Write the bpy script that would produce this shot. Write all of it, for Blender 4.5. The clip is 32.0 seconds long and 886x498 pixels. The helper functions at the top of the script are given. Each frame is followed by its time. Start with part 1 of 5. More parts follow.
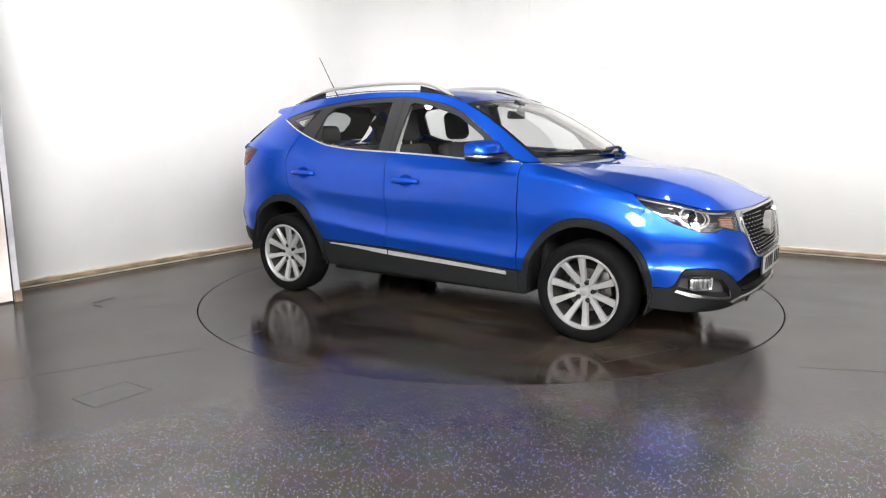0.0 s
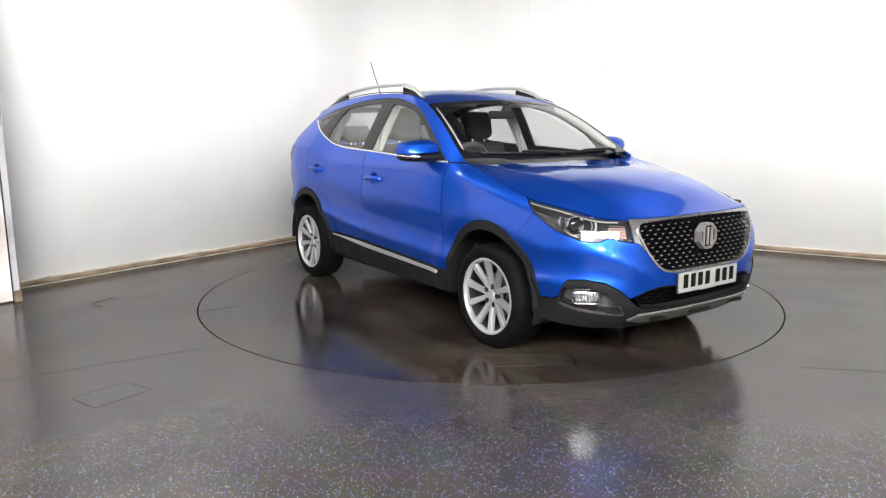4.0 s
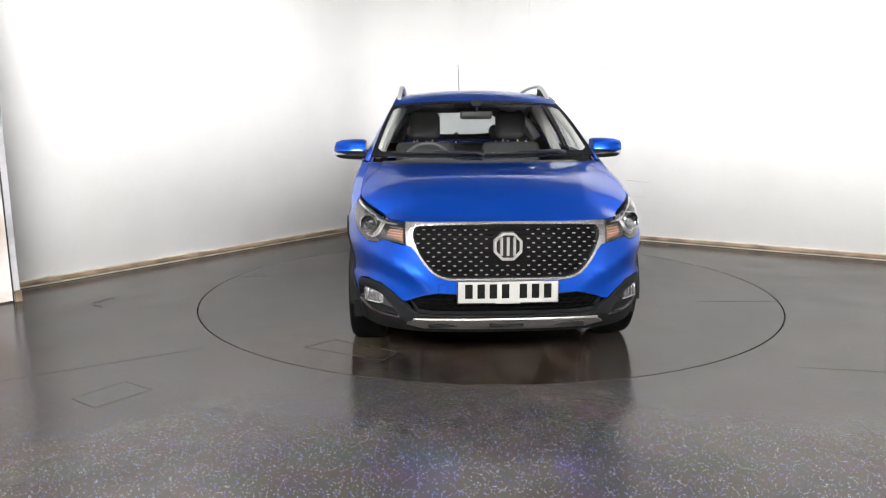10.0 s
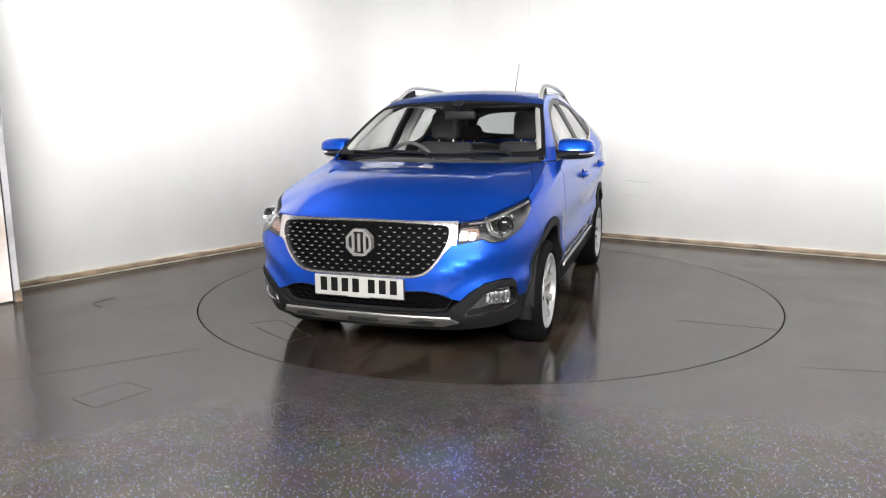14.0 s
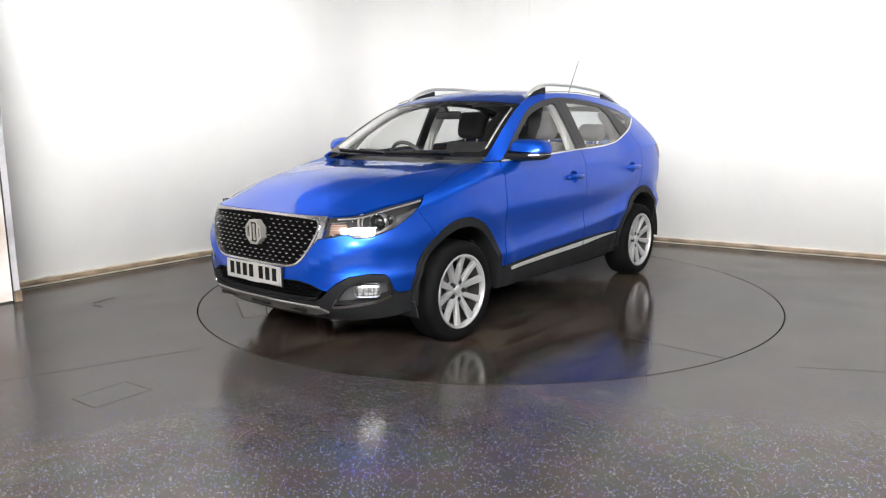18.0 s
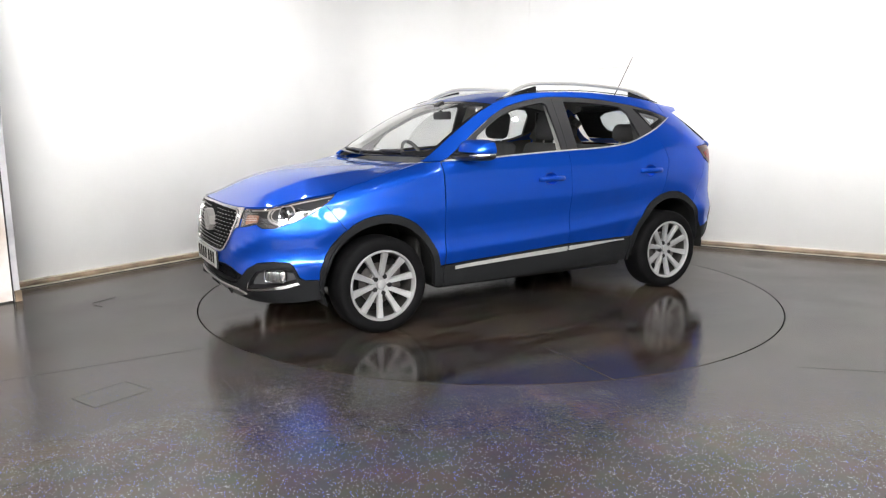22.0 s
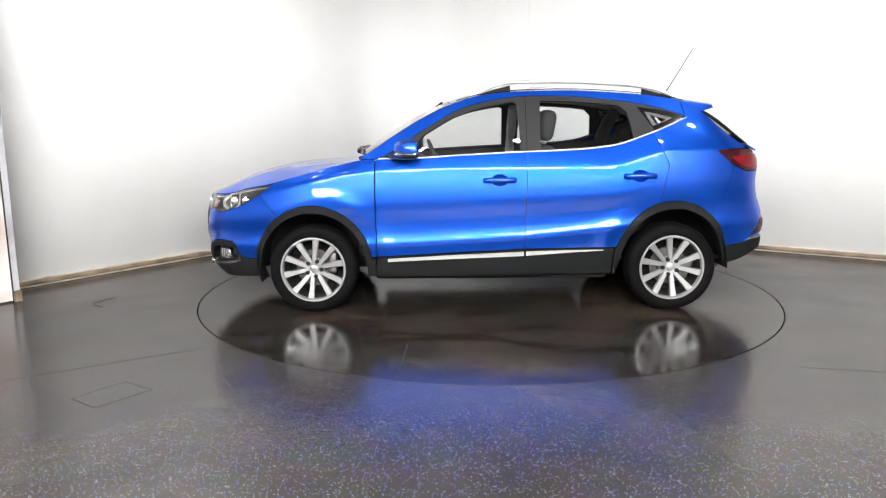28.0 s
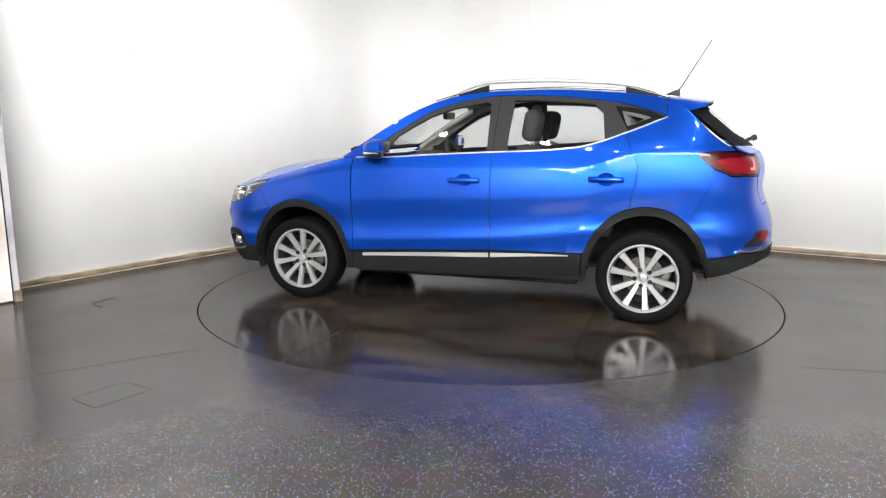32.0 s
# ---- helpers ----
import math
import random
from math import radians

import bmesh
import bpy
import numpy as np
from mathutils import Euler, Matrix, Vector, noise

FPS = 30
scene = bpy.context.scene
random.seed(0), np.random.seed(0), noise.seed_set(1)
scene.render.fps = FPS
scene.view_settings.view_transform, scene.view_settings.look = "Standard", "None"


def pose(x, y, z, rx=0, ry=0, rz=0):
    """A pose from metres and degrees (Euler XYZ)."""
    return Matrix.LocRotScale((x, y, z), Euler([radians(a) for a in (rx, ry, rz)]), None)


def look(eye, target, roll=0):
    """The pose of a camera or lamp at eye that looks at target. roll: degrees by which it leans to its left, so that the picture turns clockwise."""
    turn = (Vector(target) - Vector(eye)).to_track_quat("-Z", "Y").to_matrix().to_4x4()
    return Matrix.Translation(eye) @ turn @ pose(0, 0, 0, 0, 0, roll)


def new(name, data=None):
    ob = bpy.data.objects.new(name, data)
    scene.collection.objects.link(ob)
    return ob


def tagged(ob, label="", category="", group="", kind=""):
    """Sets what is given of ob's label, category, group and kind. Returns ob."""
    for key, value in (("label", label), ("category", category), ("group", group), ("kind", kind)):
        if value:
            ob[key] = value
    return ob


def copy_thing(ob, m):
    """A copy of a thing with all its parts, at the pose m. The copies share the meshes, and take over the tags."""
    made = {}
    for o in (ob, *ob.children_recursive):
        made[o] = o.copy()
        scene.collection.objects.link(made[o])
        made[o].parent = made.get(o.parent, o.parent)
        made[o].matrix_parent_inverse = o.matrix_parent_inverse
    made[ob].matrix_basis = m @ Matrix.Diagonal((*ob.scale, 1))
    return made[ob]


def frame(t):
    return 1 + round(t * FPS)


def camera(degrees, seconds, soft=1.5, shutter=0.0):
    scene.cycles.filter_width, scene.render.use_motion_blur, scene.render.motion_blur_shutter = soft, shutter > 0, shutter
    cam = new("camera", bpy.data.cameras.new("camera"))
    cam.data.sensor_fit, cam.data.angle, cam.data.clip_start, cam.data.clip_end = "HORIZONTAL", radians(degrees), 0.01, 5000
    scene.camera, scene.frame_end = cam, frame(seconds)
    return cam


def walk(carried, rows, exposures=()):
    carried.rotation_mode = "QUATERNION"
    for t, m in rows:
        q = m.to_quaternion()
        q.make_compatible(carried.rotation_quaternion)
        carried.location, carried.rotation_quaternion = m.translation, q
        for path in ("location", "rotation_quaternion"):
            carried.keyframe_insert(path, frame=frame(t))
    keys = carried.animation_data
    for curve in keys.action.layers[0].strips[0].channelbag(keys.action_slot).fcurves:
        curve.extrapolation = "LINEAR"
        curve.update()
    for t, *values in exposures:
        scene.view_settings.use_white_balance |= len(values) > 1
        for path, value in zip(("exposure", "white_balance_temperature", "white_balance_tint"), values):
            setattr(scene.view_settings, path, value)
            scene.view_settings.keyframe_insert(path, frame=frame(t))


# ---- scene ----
# The camera stands still on its tripod.
cam = camera(63.13, 32.0, soft=1.2)
EYE = Vector((0.0, -5.889, 1.353))
YAW, TILT, ROLL = radians(3.353), radians(-9.867), -0.311
AIM = EYE + Vector((-math.sin(YAW) * math.cos(TILT), math.cos(YAW) * math.cos(TILT), math.sin(TILT)))
walk(cam, [(0.0, look(EYE, AIM, ROLL)), (32.0, look(EYE, AIM, ROLL))])

# ---------------------------------------------------------------- light
scene.view_settings.exposure = 0.0
world = bpy.data.worlds.new("room_air")
scene.world = world
world.use_nodes = True
world.node_tree.nodes["Background"].inputs[0].default_value = (0.75, 0.8, 0.9, 1)
world.node_tree.nodes["Background"].inputs[1].default_value = 0.02

CEILING = 5.0


# ---------------------------------------------------------------- materials
def material(name, color=(0.5, 0.5, 0.5), rough=0.5, metal=0.0, coat=0.0, coat_rough=0.03, spec=0.5,
             grain=0.0, grain_scale=40.0, stain=0.0, stain_scale=3.0, bump=0.0, bump_scale=200.0, rough_var=0.0,
             emit=0.0, stain_color=None):
    m = bpy.data.materials.new(name)
    m.use_nodes = True
    nt = m.node_tree
    b = nt.nodes["Principled BSDF"]
    b.inputs["Base Color"].default_value = (*color, 1)
    b.inputs["Roughness"].default_value = rough
    b.inputs["Metallic"].default_value = metal
    b.inputs["Coat Weight"].default_value = coat
    b.inputs["Coat Roughness"].default_value = coat_rough
    b.inputs["Specular IOR Level"].default_value = spec
    tc = nt.nodes.new("ShaderNodeTexCoord")

    def noise_node(scale, detail=4.0):
        n = nt.nodes.new("ShaderNodeTexNoise")
        n.inputs["Scale"].default_value = scale
        n.inputs["Detail"].default_value = detail
        nt.links.new(tc.outputs["Object"], n.inputs["Vector"])
        return n

    last = None
    if stain > 0:
        n = noise_node(stain_scale, 6.0)
        mix = nt.nodes.new("ShaderNodeMixRGB")
        dark = stain_color or tuple(c * (1 - stain) for c in color)
        mix.inputs[1].default_value = (*color, 1)
        mix.inputs[2].default_value = (*dark, 1)
        ramp = nt.nodes.new("ShaderNodeValToRGB")
        ramp.color_ramp.elements[0].position = 0.42
        ramp.color_ramp.elements[1].position = 0.68
        nt.links.new(n.outputs["Fac"], ramp.inputs[0])
        nt.links.new(ramp.outputs[0], mix.inputs[0])
        last = mix.outputs[0]
    if grain > 0:
        n = noise_node(grain_scale)
        mix = nt.nodes.new("ShaderNodeMixRGB")
        mix.blend_type = "MULTIPLY"
        mix.inputs[0].default_value = grain
        if last:
            nt.links.new(last, mix.inputs[1])
        else:
            mix.inputs[1].default_value = (*color, 1)
        nt.links.new(n.outputs["Color"], mix.inputs[2])
        last = mix.outputs[0]
    if last:
        nt.links.new(last, b.inputs["Base Color"])
    if rough_var > 0:
        n = noise_node(stain_scale * 1.7, 5.0)
        mr = nt.nodes.new("ShaderNodeMapRange")
        mr.inputs["From Min"].default_value = 0.3
        mr.inputs["From Max"].default_value = 0.7
        mr.inputs["To Min"].default_value = max(0.0, rough - rough_var)
        mr.inputs["To Max"].default_value = rough + rough_var
        nt.links.new(n.outputs["Fac"], mr.inputs["Value"])
        nt.links.new(mr.outputs[0], b.inputs["Roughness"])
    if bump > 0:
        n = noise_node(bump_scale)
        bp = nt.nodes.new("ShaderNodeBump")
        bp.inputs["Strength"].default_value = bump
        bp.inputs["Distance"].default_value = 0.004
        nt.links.new(n.outputs["Fac"], bp.inputs["Height"])
        nt.links.new(bp.outputs[0], b.inputs["Normal"])
    if emit > 0:
        b.inputs["Emission Color"].default_value = (*color, 1)
        b.inputs["Emission Strength"].default_value = emit
    return m


def glass_material(name, tint=(0.86, 0.9, 0.9), gain=1.0):
    m = bpy.data.materials.new(name)
    m.use_nodes = True
    nt = m.node_tree
    nt.nodes.clear()
    out = nt.nodes.new("ShaderNodeOutputMaterial")
    mix = nt.nodes.new("ShaderNodeMixShader")
    tr = nt.nodes.new("ShaderNodeBsdfTransparent")
    tr.inputs[0].default_value = (*tint, 1)
    gl = nt.nodes.new("ShaderNodeBsdfGlossy")
    gl.inputs["Roughness"].default_value = 0.0
    gl.inputs["Color"].default_value = (gain, gain, gain, 1)
    lw = nt.nodes.new("ShaderNodeLayerWeight")
    lw.inputs["Blend"].default_value = 0.5
    pw = nt.nodes.new("ShaderNodeMath")
    pw.operation = "POWER"
    pw.inputs[1].default_value = 5.0
    nt.links.new(lw.outputs["Facing"], pw.inputs[0])
    fr = nt.nodes.new("ShaderNodeMath")
    fr.operation = "MULTIPLY_ADD"
    nt.links.new(pw.outputs[0], fr.inputs[0])
    fr.inputs[1].default_value = 0.92
    fr.inputs[2].default_value = 0.085
    nt.links.new(fr.outputs[0], mix.inputs[0])
    nt.links.new(tr.outputs[0], mix.inputs[1])
    nt.links.new(gl.outputs[0], mix.inputs[2])
    nt.links.new(mix.outputs[0], out.inputs[0])
    return m


def floor_material(name, base, blotch, fleck_amount, rough_lo, rough_hi, fleck_front=False, wet=False):
    """Dark resin floor: worn gloss, brown dust, tiny blue and white flecks."""
    m = bpy.data.materials.new(name)
    m.use_nodes = True
    nt = m.node_tree
    L = nt.links.new
    b = nt.nodes["Principled BSDF"]
    tc = nt.nodes.new("ShaderNodeTexCoord")

    def nz(scale, detail, rough=0.55):
        n = nt.nodes.new("ShaderNodeTexNoise")
        n.inputs["Scale"].default_value = scale
        n.inputs["Detail"].default_value = detail
        n.inputs["Roughness"].default_value = rough
        L(tc.outputs["Object"], n.inputs["Vector"])
        return n

    def span(src, lo, hi, a, c):
        r = nt.nodes.new("ShaderNodeMapRange")
        r.interpolation_type = "SMOOTHSTEP"
        for k, v in (("From Min", lo), ("From Max", hi), ("To Min", a), ("To Max", c)):
            r.inputs[k].default_value = v
        L(src, r.inputs["Value"])
        return r.outputs[0]

    big = nz(0.9, 3.0)
    mid = nz(5.0, 8.0, 0.65)
    mix = nt.nodes.new("ShaderNodeMixRGB")
    mix.inputs[1].default_value = (*base, 1)
    mix.inputs[2].default_value = (*blotch, 1)
    L(span(big.outputs["Fac"], 0.40, 0.62, 0.0, 1.0), mix.inputs[0])
    mix2 = nt.nodes.new("ShaderNodeMixRGB")
    mix2.blend_type = "MULTIPLY"
    mix2.inputs[0].default_value = 0.65
    L(mix.outputs[0], mix2.inputs[1])
    L(mid.outputs["Color"], mix2.inputs[2])
    color = mix2.outputs[0]
    if fleck_amount > 0:
        vo = nt.nodes.new("ShaderNodeTexVoronoi")
        vo.inputs["Scale"].default_value = 170.0
        L(tc.outputs["Object"], vo.inputs["Vector"])
        dot = span(vo.outputs["Distance"], 0.36, 0.28, 0.0, 1.0)
        sep = nt.nodes.new("ShaderNodeSeparateColor")
        L(vo.outputs["Color"], sep.inputs[0])
        pick = nt.nodes.new("ShaderNodeMath")
        pick.operation = "GREATER_THAN"
        L(sep.outputs[0], pick.inputs[0])
        pick.inputs[1].default_value = 1.0 - fleck_amount
        mul = nt.nodes.new("ShaderNodeMath")
        mul.operation = "MULTIPLY"
        L(dot, mul.inputs[0])
        L(pick.outputs[0], mul.inputs[1])
        fac = mul.outputs[0]
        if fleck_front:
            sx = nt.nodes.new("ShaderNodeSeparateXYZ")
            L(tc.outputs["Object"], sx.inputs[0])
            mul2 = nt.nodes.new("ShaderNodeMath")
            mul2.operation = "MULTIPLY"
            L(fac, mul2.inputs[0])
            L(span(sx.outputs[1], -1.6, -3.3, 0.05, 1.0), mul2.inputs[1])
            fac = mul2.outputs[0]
        tint = nt.nodes.new("ShaderNodeMixRGB")
        tint.inputs[1].default_value = (0.36, 0.38, 0.46, 1)
        tint.inputs[2].default_value = (0.08, 0.14, 0.62, 1)
        gt = nt.nodes.new("ShaderNodeMath")
        gt.operation = "GREATER_THAN"
        gt.inputs[1].default_value = 0.60
        L(sep.outputs[1], gt.inputs[0])
        L(gt.outputs[0], tint.inputs[0])
        mix3 = nt.nodes.new("ShaderNodeMixRGB")
        L(fac, mix3.inputs[0])
        L(color, mix3.inputs[1])
        L(tint.outputs[0], mix3.inputs[2])
        color = mix3.outputs[0]
    L(color, b.inputs["Base Color"])
    wear = nz(1.6, 6.0, 0.6)
    rough = span(wear.outputs["Fac"], 0.28, 0.72, rough_lo, rough_hi)
    if wet:
        # smeared puddles left by the wet tyres: darker and almost mirror-smooth
        smear = nt.nodes.new("ShaderNodeMapping")
        smear.inputs["Scale"].default_value = (1.2, 3.2, 1.0)
        smear.inputs["Rotation"].default_value = (0, 0, 0.5)
        L(tc.outputs["Object"], smear.inputs["Vector"])
        pool = nz(1.5, 8.0, 0.62)
        pool.inputs["Distortion"].default_value = 0.6
        L(smear.outputs[0], pool.inputs["Vector"])
        mask = span(pool.outputs["Fac"], 0.515, 0.56, 0.0, 1.0)
        dry = nt.nodes.new("ShaderNodeMath")
        dry.operation = "MULTIPLY"
        L(rough, dry.inputs[0])
        L(span(mask, 0.0, 1.0, 1.0, 0.35), dry.inputs[1])
        rough = dry.outputs[0]
        damp = nt.nodes.new("ShaderNodeMixRGB")
        damp.blend_type = "MULTIPLY"
        L(mask, damp.inputs[0])
        L(color, damp.inputs[1])
        damp.inputs[2].default_value = (0.55, 0.5, 0.47, 1)
        L(damp.outputs[0], b.inputs["Base Color"])
    L(rough, b.inputs["Roughness"])
    fine = nz(55.0, 3.0)
    wave = nz(3.0, 3.0)
    add = nt.nodes.new("ShaderNodeMath")
    add.operation = "MULTIPLY_ADD"
    L(wave.outputs["Fac"], add.inputs[0])
    add.inputs[1].default_value = 1.6
    L(fine.outputs["Fac"], add.inputs[2])
    bp = nt.nodes.new("ShaderNodeBump")
    bp.inputs["Strength"].default_value = 0.20
    bp.inputs["Distance"].default_value = 0.003
    L(add.outputs[0], bp.inputs["Height"])
    L(bp.outputs[0], b.inputs["Normal"])
    b.inputs["Specular IOR Level"].default_value = 0.22
    return m


def paint_material(name, color):
    """Metallic car paint: flake layer under a clear coat."""
    m = material(name, color, rough=0.37, metal=0.74, coat=1.0, coat_rough=0.012, spec=0.3)
    nt = m.node_tree
    b = nt.nodes["Principled BSDF"]
    b.inputs["Coat IOR"].default_value = 1.33
    b.inputs["Specular Tint"].default_value = (0.2, 0.5, 0.95, 1)
    tc = nt.nodes["Texture Coordinate"]
    vo = nt.nodes.new("ShaderNodeTexVoronoi")
    vo.inputs["Scale"].default_value = 900.0
    nt.links.new(tc.outputs["Object"], vo.inputs["Vector"])
    sub = nt.nodes.new("ShaderNodeMixRGB")
    sub.blend_type = "OVERLAY"
    sub.inputs[0].default_value = 0.12
    sub.inputs[1].default_value = (*color, 1)
    nt.links.new(vo.outputs["Color"], sub.inputs[2])
    nt.links.new(sub.outputs[0], b.inputs["Base Color"])
    return m


M = {}
M["wall"] = material("white_wall_paint", (0.73, 0.73, 0.733), rough=0.9, spec=0.08, stain=0.05, stain_scale=1.3, bump=0.05, bump_scale=60, rough_var=0.08)
M["ceiling"] = material("dark_hall_paint", (0.07, 0.07, 0.073), rough=0.8, stain=0.1, stain_scale=1.0)
M["greywall"] = material("grey_wall_paint", (0.60, 0.60, 0.60), rough=0.6, stain=0.1, stain_scale=1.0)
M["skirting"] = material("dirty_beige_skirting", (0.29, 0.215, 0.145), rough=0.5, stain=0.6, stain_scale=5.0, grain=0.3, grain_scale=30, rough_var=0.1)
M["skirting_white"] = material("chipped_white_bead", (0.52, 0.47, 0.40), rough=0.5, stain=0.4, stain_scale=6.0)
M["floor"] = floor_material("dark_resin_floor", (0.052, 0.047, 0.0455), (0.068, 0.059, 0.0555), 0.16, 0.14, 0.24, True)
M["disc"] = floor_material("dark_turntable_deck", (0.034, 0.031, 0.030), (0.064, 0.050, 0.040), 0.0, 0.055, 0.16, wet=True)
M["gap"] = material("black_gap_and_shadow", (0.008, 0.008, 0.008), rough=0.7, spec=0.1)
M["joint"] = material("dark_floor_joint", (0.012, 0.010, 0.010), rough=0.5)
M["steel"] = material("grey_painted_steel", (0.44, 0.435, 0.46), rough=0.4, stain=0.4, stain_scale=4.0)
M["doorleaf"] = material("scuffed_white_door", (0.58, 0.555, 0.545), rough=0.45, stain=0.5, stain_scale=3.0, stain_color=(0.42, 0.34, 0.29))
M["red"] = material("red_brown_block", (0.22, 0.10, 0.07), rough=0.6, stain=0.5, stain_scale=9)
M["cream"] = material("cream_plastic", (0.78, 0.76, 0.62), rough=0.4)
M["scuff"] = material("grey_scuff", (0.42, 0.43, 0.43), rough=0.6)
M["lamp"] = material("fill_panel_diffuser", (1.0, 0.98, 0.95), rough=0.5, emit=54.0)
M["lamp_small"] = material("small_lamp_diffuser", (1.0, 0.98, 0.95), rough=0.5, emit=420.0)
M["paint"] = paint_material("metallic_blue_paint", (0.005, 0.060, 0.42))
M["plastic"] = material("dark_grey_textured_plastic", (0.0105, 0.011, 0.012), rough=0.55, bump=0.2, bump_scale=900, rough_var=0.06, stain_scale=4, spec=0.07)
M["black"] = material("satin_black_trim", (0.012, 0.012, 0.013), rough=0.3, spec=0.2)
M["gloss"] = material("gloss_black", (0.008, 0.008, 0.009), rough=0.12, spec=0.4)
M["pillar"] = material("dark_grey_pillar_film", (0.018, 0.018, 0.020), rough=0.42, spec=0.25)
M["chrome"] = material("chrome", (0.82, 0.83, 0.84), rough=0.08, metal=1.0)
M["skid"] = material("dull_silver_skid", (0.34, 0.33, 0.32), rough=0.34, metal=0.7)
M["bright"] = material("bright_silver_trim", (0.42, 0.42, 0.425), rough=0.22, metal=0.9)
M["skid_dark"] = material("brushed_grey_skid", (0.19, 0.187, 0.183), rough=0.38, metal=0.8)
M["satin"] = material("satin_silver", (0.52, 0.52, 0.505), rough=0.32, metal=0.55)
M["alloy"] = material("silver_alloy", (0.36, 0.365, 0.37), rough=0.32, metal=0.55, grain=0.1, grain_scale=400)
# stained alloy, darkened so the colour carries the shade between the spokes
M["barrel"] = material("shaded_barrel_alloy", (0.075, 0.073, 0.07), rough=0.35, metal=0.7, stain=0.4, stain_scale=12)
M["rubber"] = material("tyre_rubber", (0.0045, 0.0045, 0.005), rough=0.7, stain=0.3, stain_scale=8, bump=0.2, bump_scale=300, spec=0.05)
M["brake"] = material("worn_brake_steel", (0.16, 0.15, 0.145), rough=0.35, metal=0.9, stain=0.5, stain_scale=20)
M["under"] = material("underbody_black", (0.010, 0.010, 0.010), rough=0.75, spec=0.1)
M["cloth"] = material("charcoal_seat_cloth", (0.05, 0.05, 0.052), rough=0.85, grain=0.4, grain_scale=250, spec=0.1)
M["trim"] = material("grey_interior_trim", (0.34, 0.34, 0.33), rough=0.6)
M["dash"] = material("dark_dashboard", (0.07, 0.07, 0.071), rough=0.55, bump=0.2, bump_scale=500, spec=0.25)
M["glass"] = glass_material("clear_car_glass", (0.94, 0.955, 0.95))
M["glass_dark"] = glass_material("tinted_rear_glass", (0.90, 0.92, 0.92))
M["lens"] = glass_material("clear_lamp_lens", (0.95, 0.96, 0.97))
M["lampinner"] = material("grey_lamp_housing", (0.06, 0.06, 0.064), rough=0.5, metal=0.2)
M["mesh"] = material("matt_black_mesh", (0.0022, 0.0022, 0.0025), rough=0.5, spec=0.03)
M["reflector"] = material("lamp_reflector", (0.75, 0.76, 0.78), rough=0.15, metal=1.0)
M["amber"] = material("amber_indicator", (0.22, 0.105, 0.065), rough=0.3)
M["red_lens"] = material("red_tail_lens", (0.13, 0.002, 0.006), rough=0.3, coat=0.08, spec=0.15)
M["red_dark"] = material("dark_red_tail_lens", (0.030, 0.001, 0.003), rough=0.25, coat=0.25, spec=0.2)
M["red_bright"] = material("bright_red_tail_lens", (0.32, 0.004, 0.012), rough=0.2, coat=0.5)
M["pink_lens"] = material("pale_tail_lens", (0.50, 0.22, 0.24), rough=0.12, coat=1.0)
M["privacy"] = glass_material("rear_glass", (0.62, 0.65, 0.66))
M["border"] = material("black_glass_border", (0.005, 0.005, 0.006), rough=0.6, spec=0.02)
M["silencer"] = material("dull_exhaust_steel", (0.36, 0.31, 0.28), rough=0.45, metal=0.6, stain=0.4, stain_scale=15)
M["seal"] = material("grey_window_seal", (0.07, 0.07, 0.073), rough=0.5)
M["plate"] = material("white_number_plate", (0.27, 0.27, 0.26), rough=0.4, spec=0.2, stain=0.08, stain_scale=12)
M["ink"] = material("black_plate_ink", (0.004, 0.004, 0.004), rough=0.6, spec=0.05)


# ---------------------------------------------------------------- mesh helpers
def link_mesh(name, verts, faces, mat, parent=None, label="", smooth=False, normals=None):
    me = bpy.data.meshes.new(name)
    me.from_pydata([tuple(map(float, v)) for v in verts], [], [tuple(int(i) for i in f) for f in faces])
    me.materials.append(M[mat] if isinstance(mat, str) else mat)
    if smooth:
        me.polygons.foreach_set("use_smooth", [True] * len(me.polygons))
    if normals is not None:
        me.normals_split_custom_set_from_vertices([tuple(map(float, n)) for n in normals])
    me.update()
    ob = new(name, me)
    ob.parent = parent
    if label:
        ob["label"] = label
    return ob


def part(name, bm, mat, parent=None, label="", smooth=False):
    bmesh.ops.recalc_face_normals(bm, faces=bm.faces)
    me = bpy.data.meshes.new(name)
    if smooth:
        for f in bm.faces:
            f.smooth = True
        lim = radians(40)
        for e in bm.edges:
            if len(e.link_faces) == 2 and e.calc_face_angle(0) > lim:
                e.smooth = False
    bm.to_mesh(me)
    bm.free()
    me.materials.append(M[mat] if isinstance(mat, str) else mat)
    ob = new(name, me)
    ob.parent = parent
    if label:
        ob["label"] = label
    return ob


def box_bm(size, at=(0, 0, 0), bevel=0.0, turn=None, bm=None, segments=2):
    """A box with rounded edges; turn: a rotation matrix."""
    own = bmesh.new()
    bmesh.ops.create_cube(own, size=1.0)
    bmesh.ops.scale(own, vec=size, verts=own.verts)
    if bevel > 0:
        bmesh.ops.bevel(own, geom=list(own.edges), offset=bevel, segments=segments, profile=0.5, affect="EDGES")
    m = Matrix.Translation(at) @ (turn.to_4x4() if turn else Matrix())
    bmesh.ops.transform(own, matrix=m, verts=own.verts)
    if bm is None:
        return own
    tmp = bpy.data.meshes.new("tmp")
    own.to_mesh(tmp)
    own.free()
    bm.from_mesh(tmp)
    bpy.data.meshes.remove(tmp)
    return bm


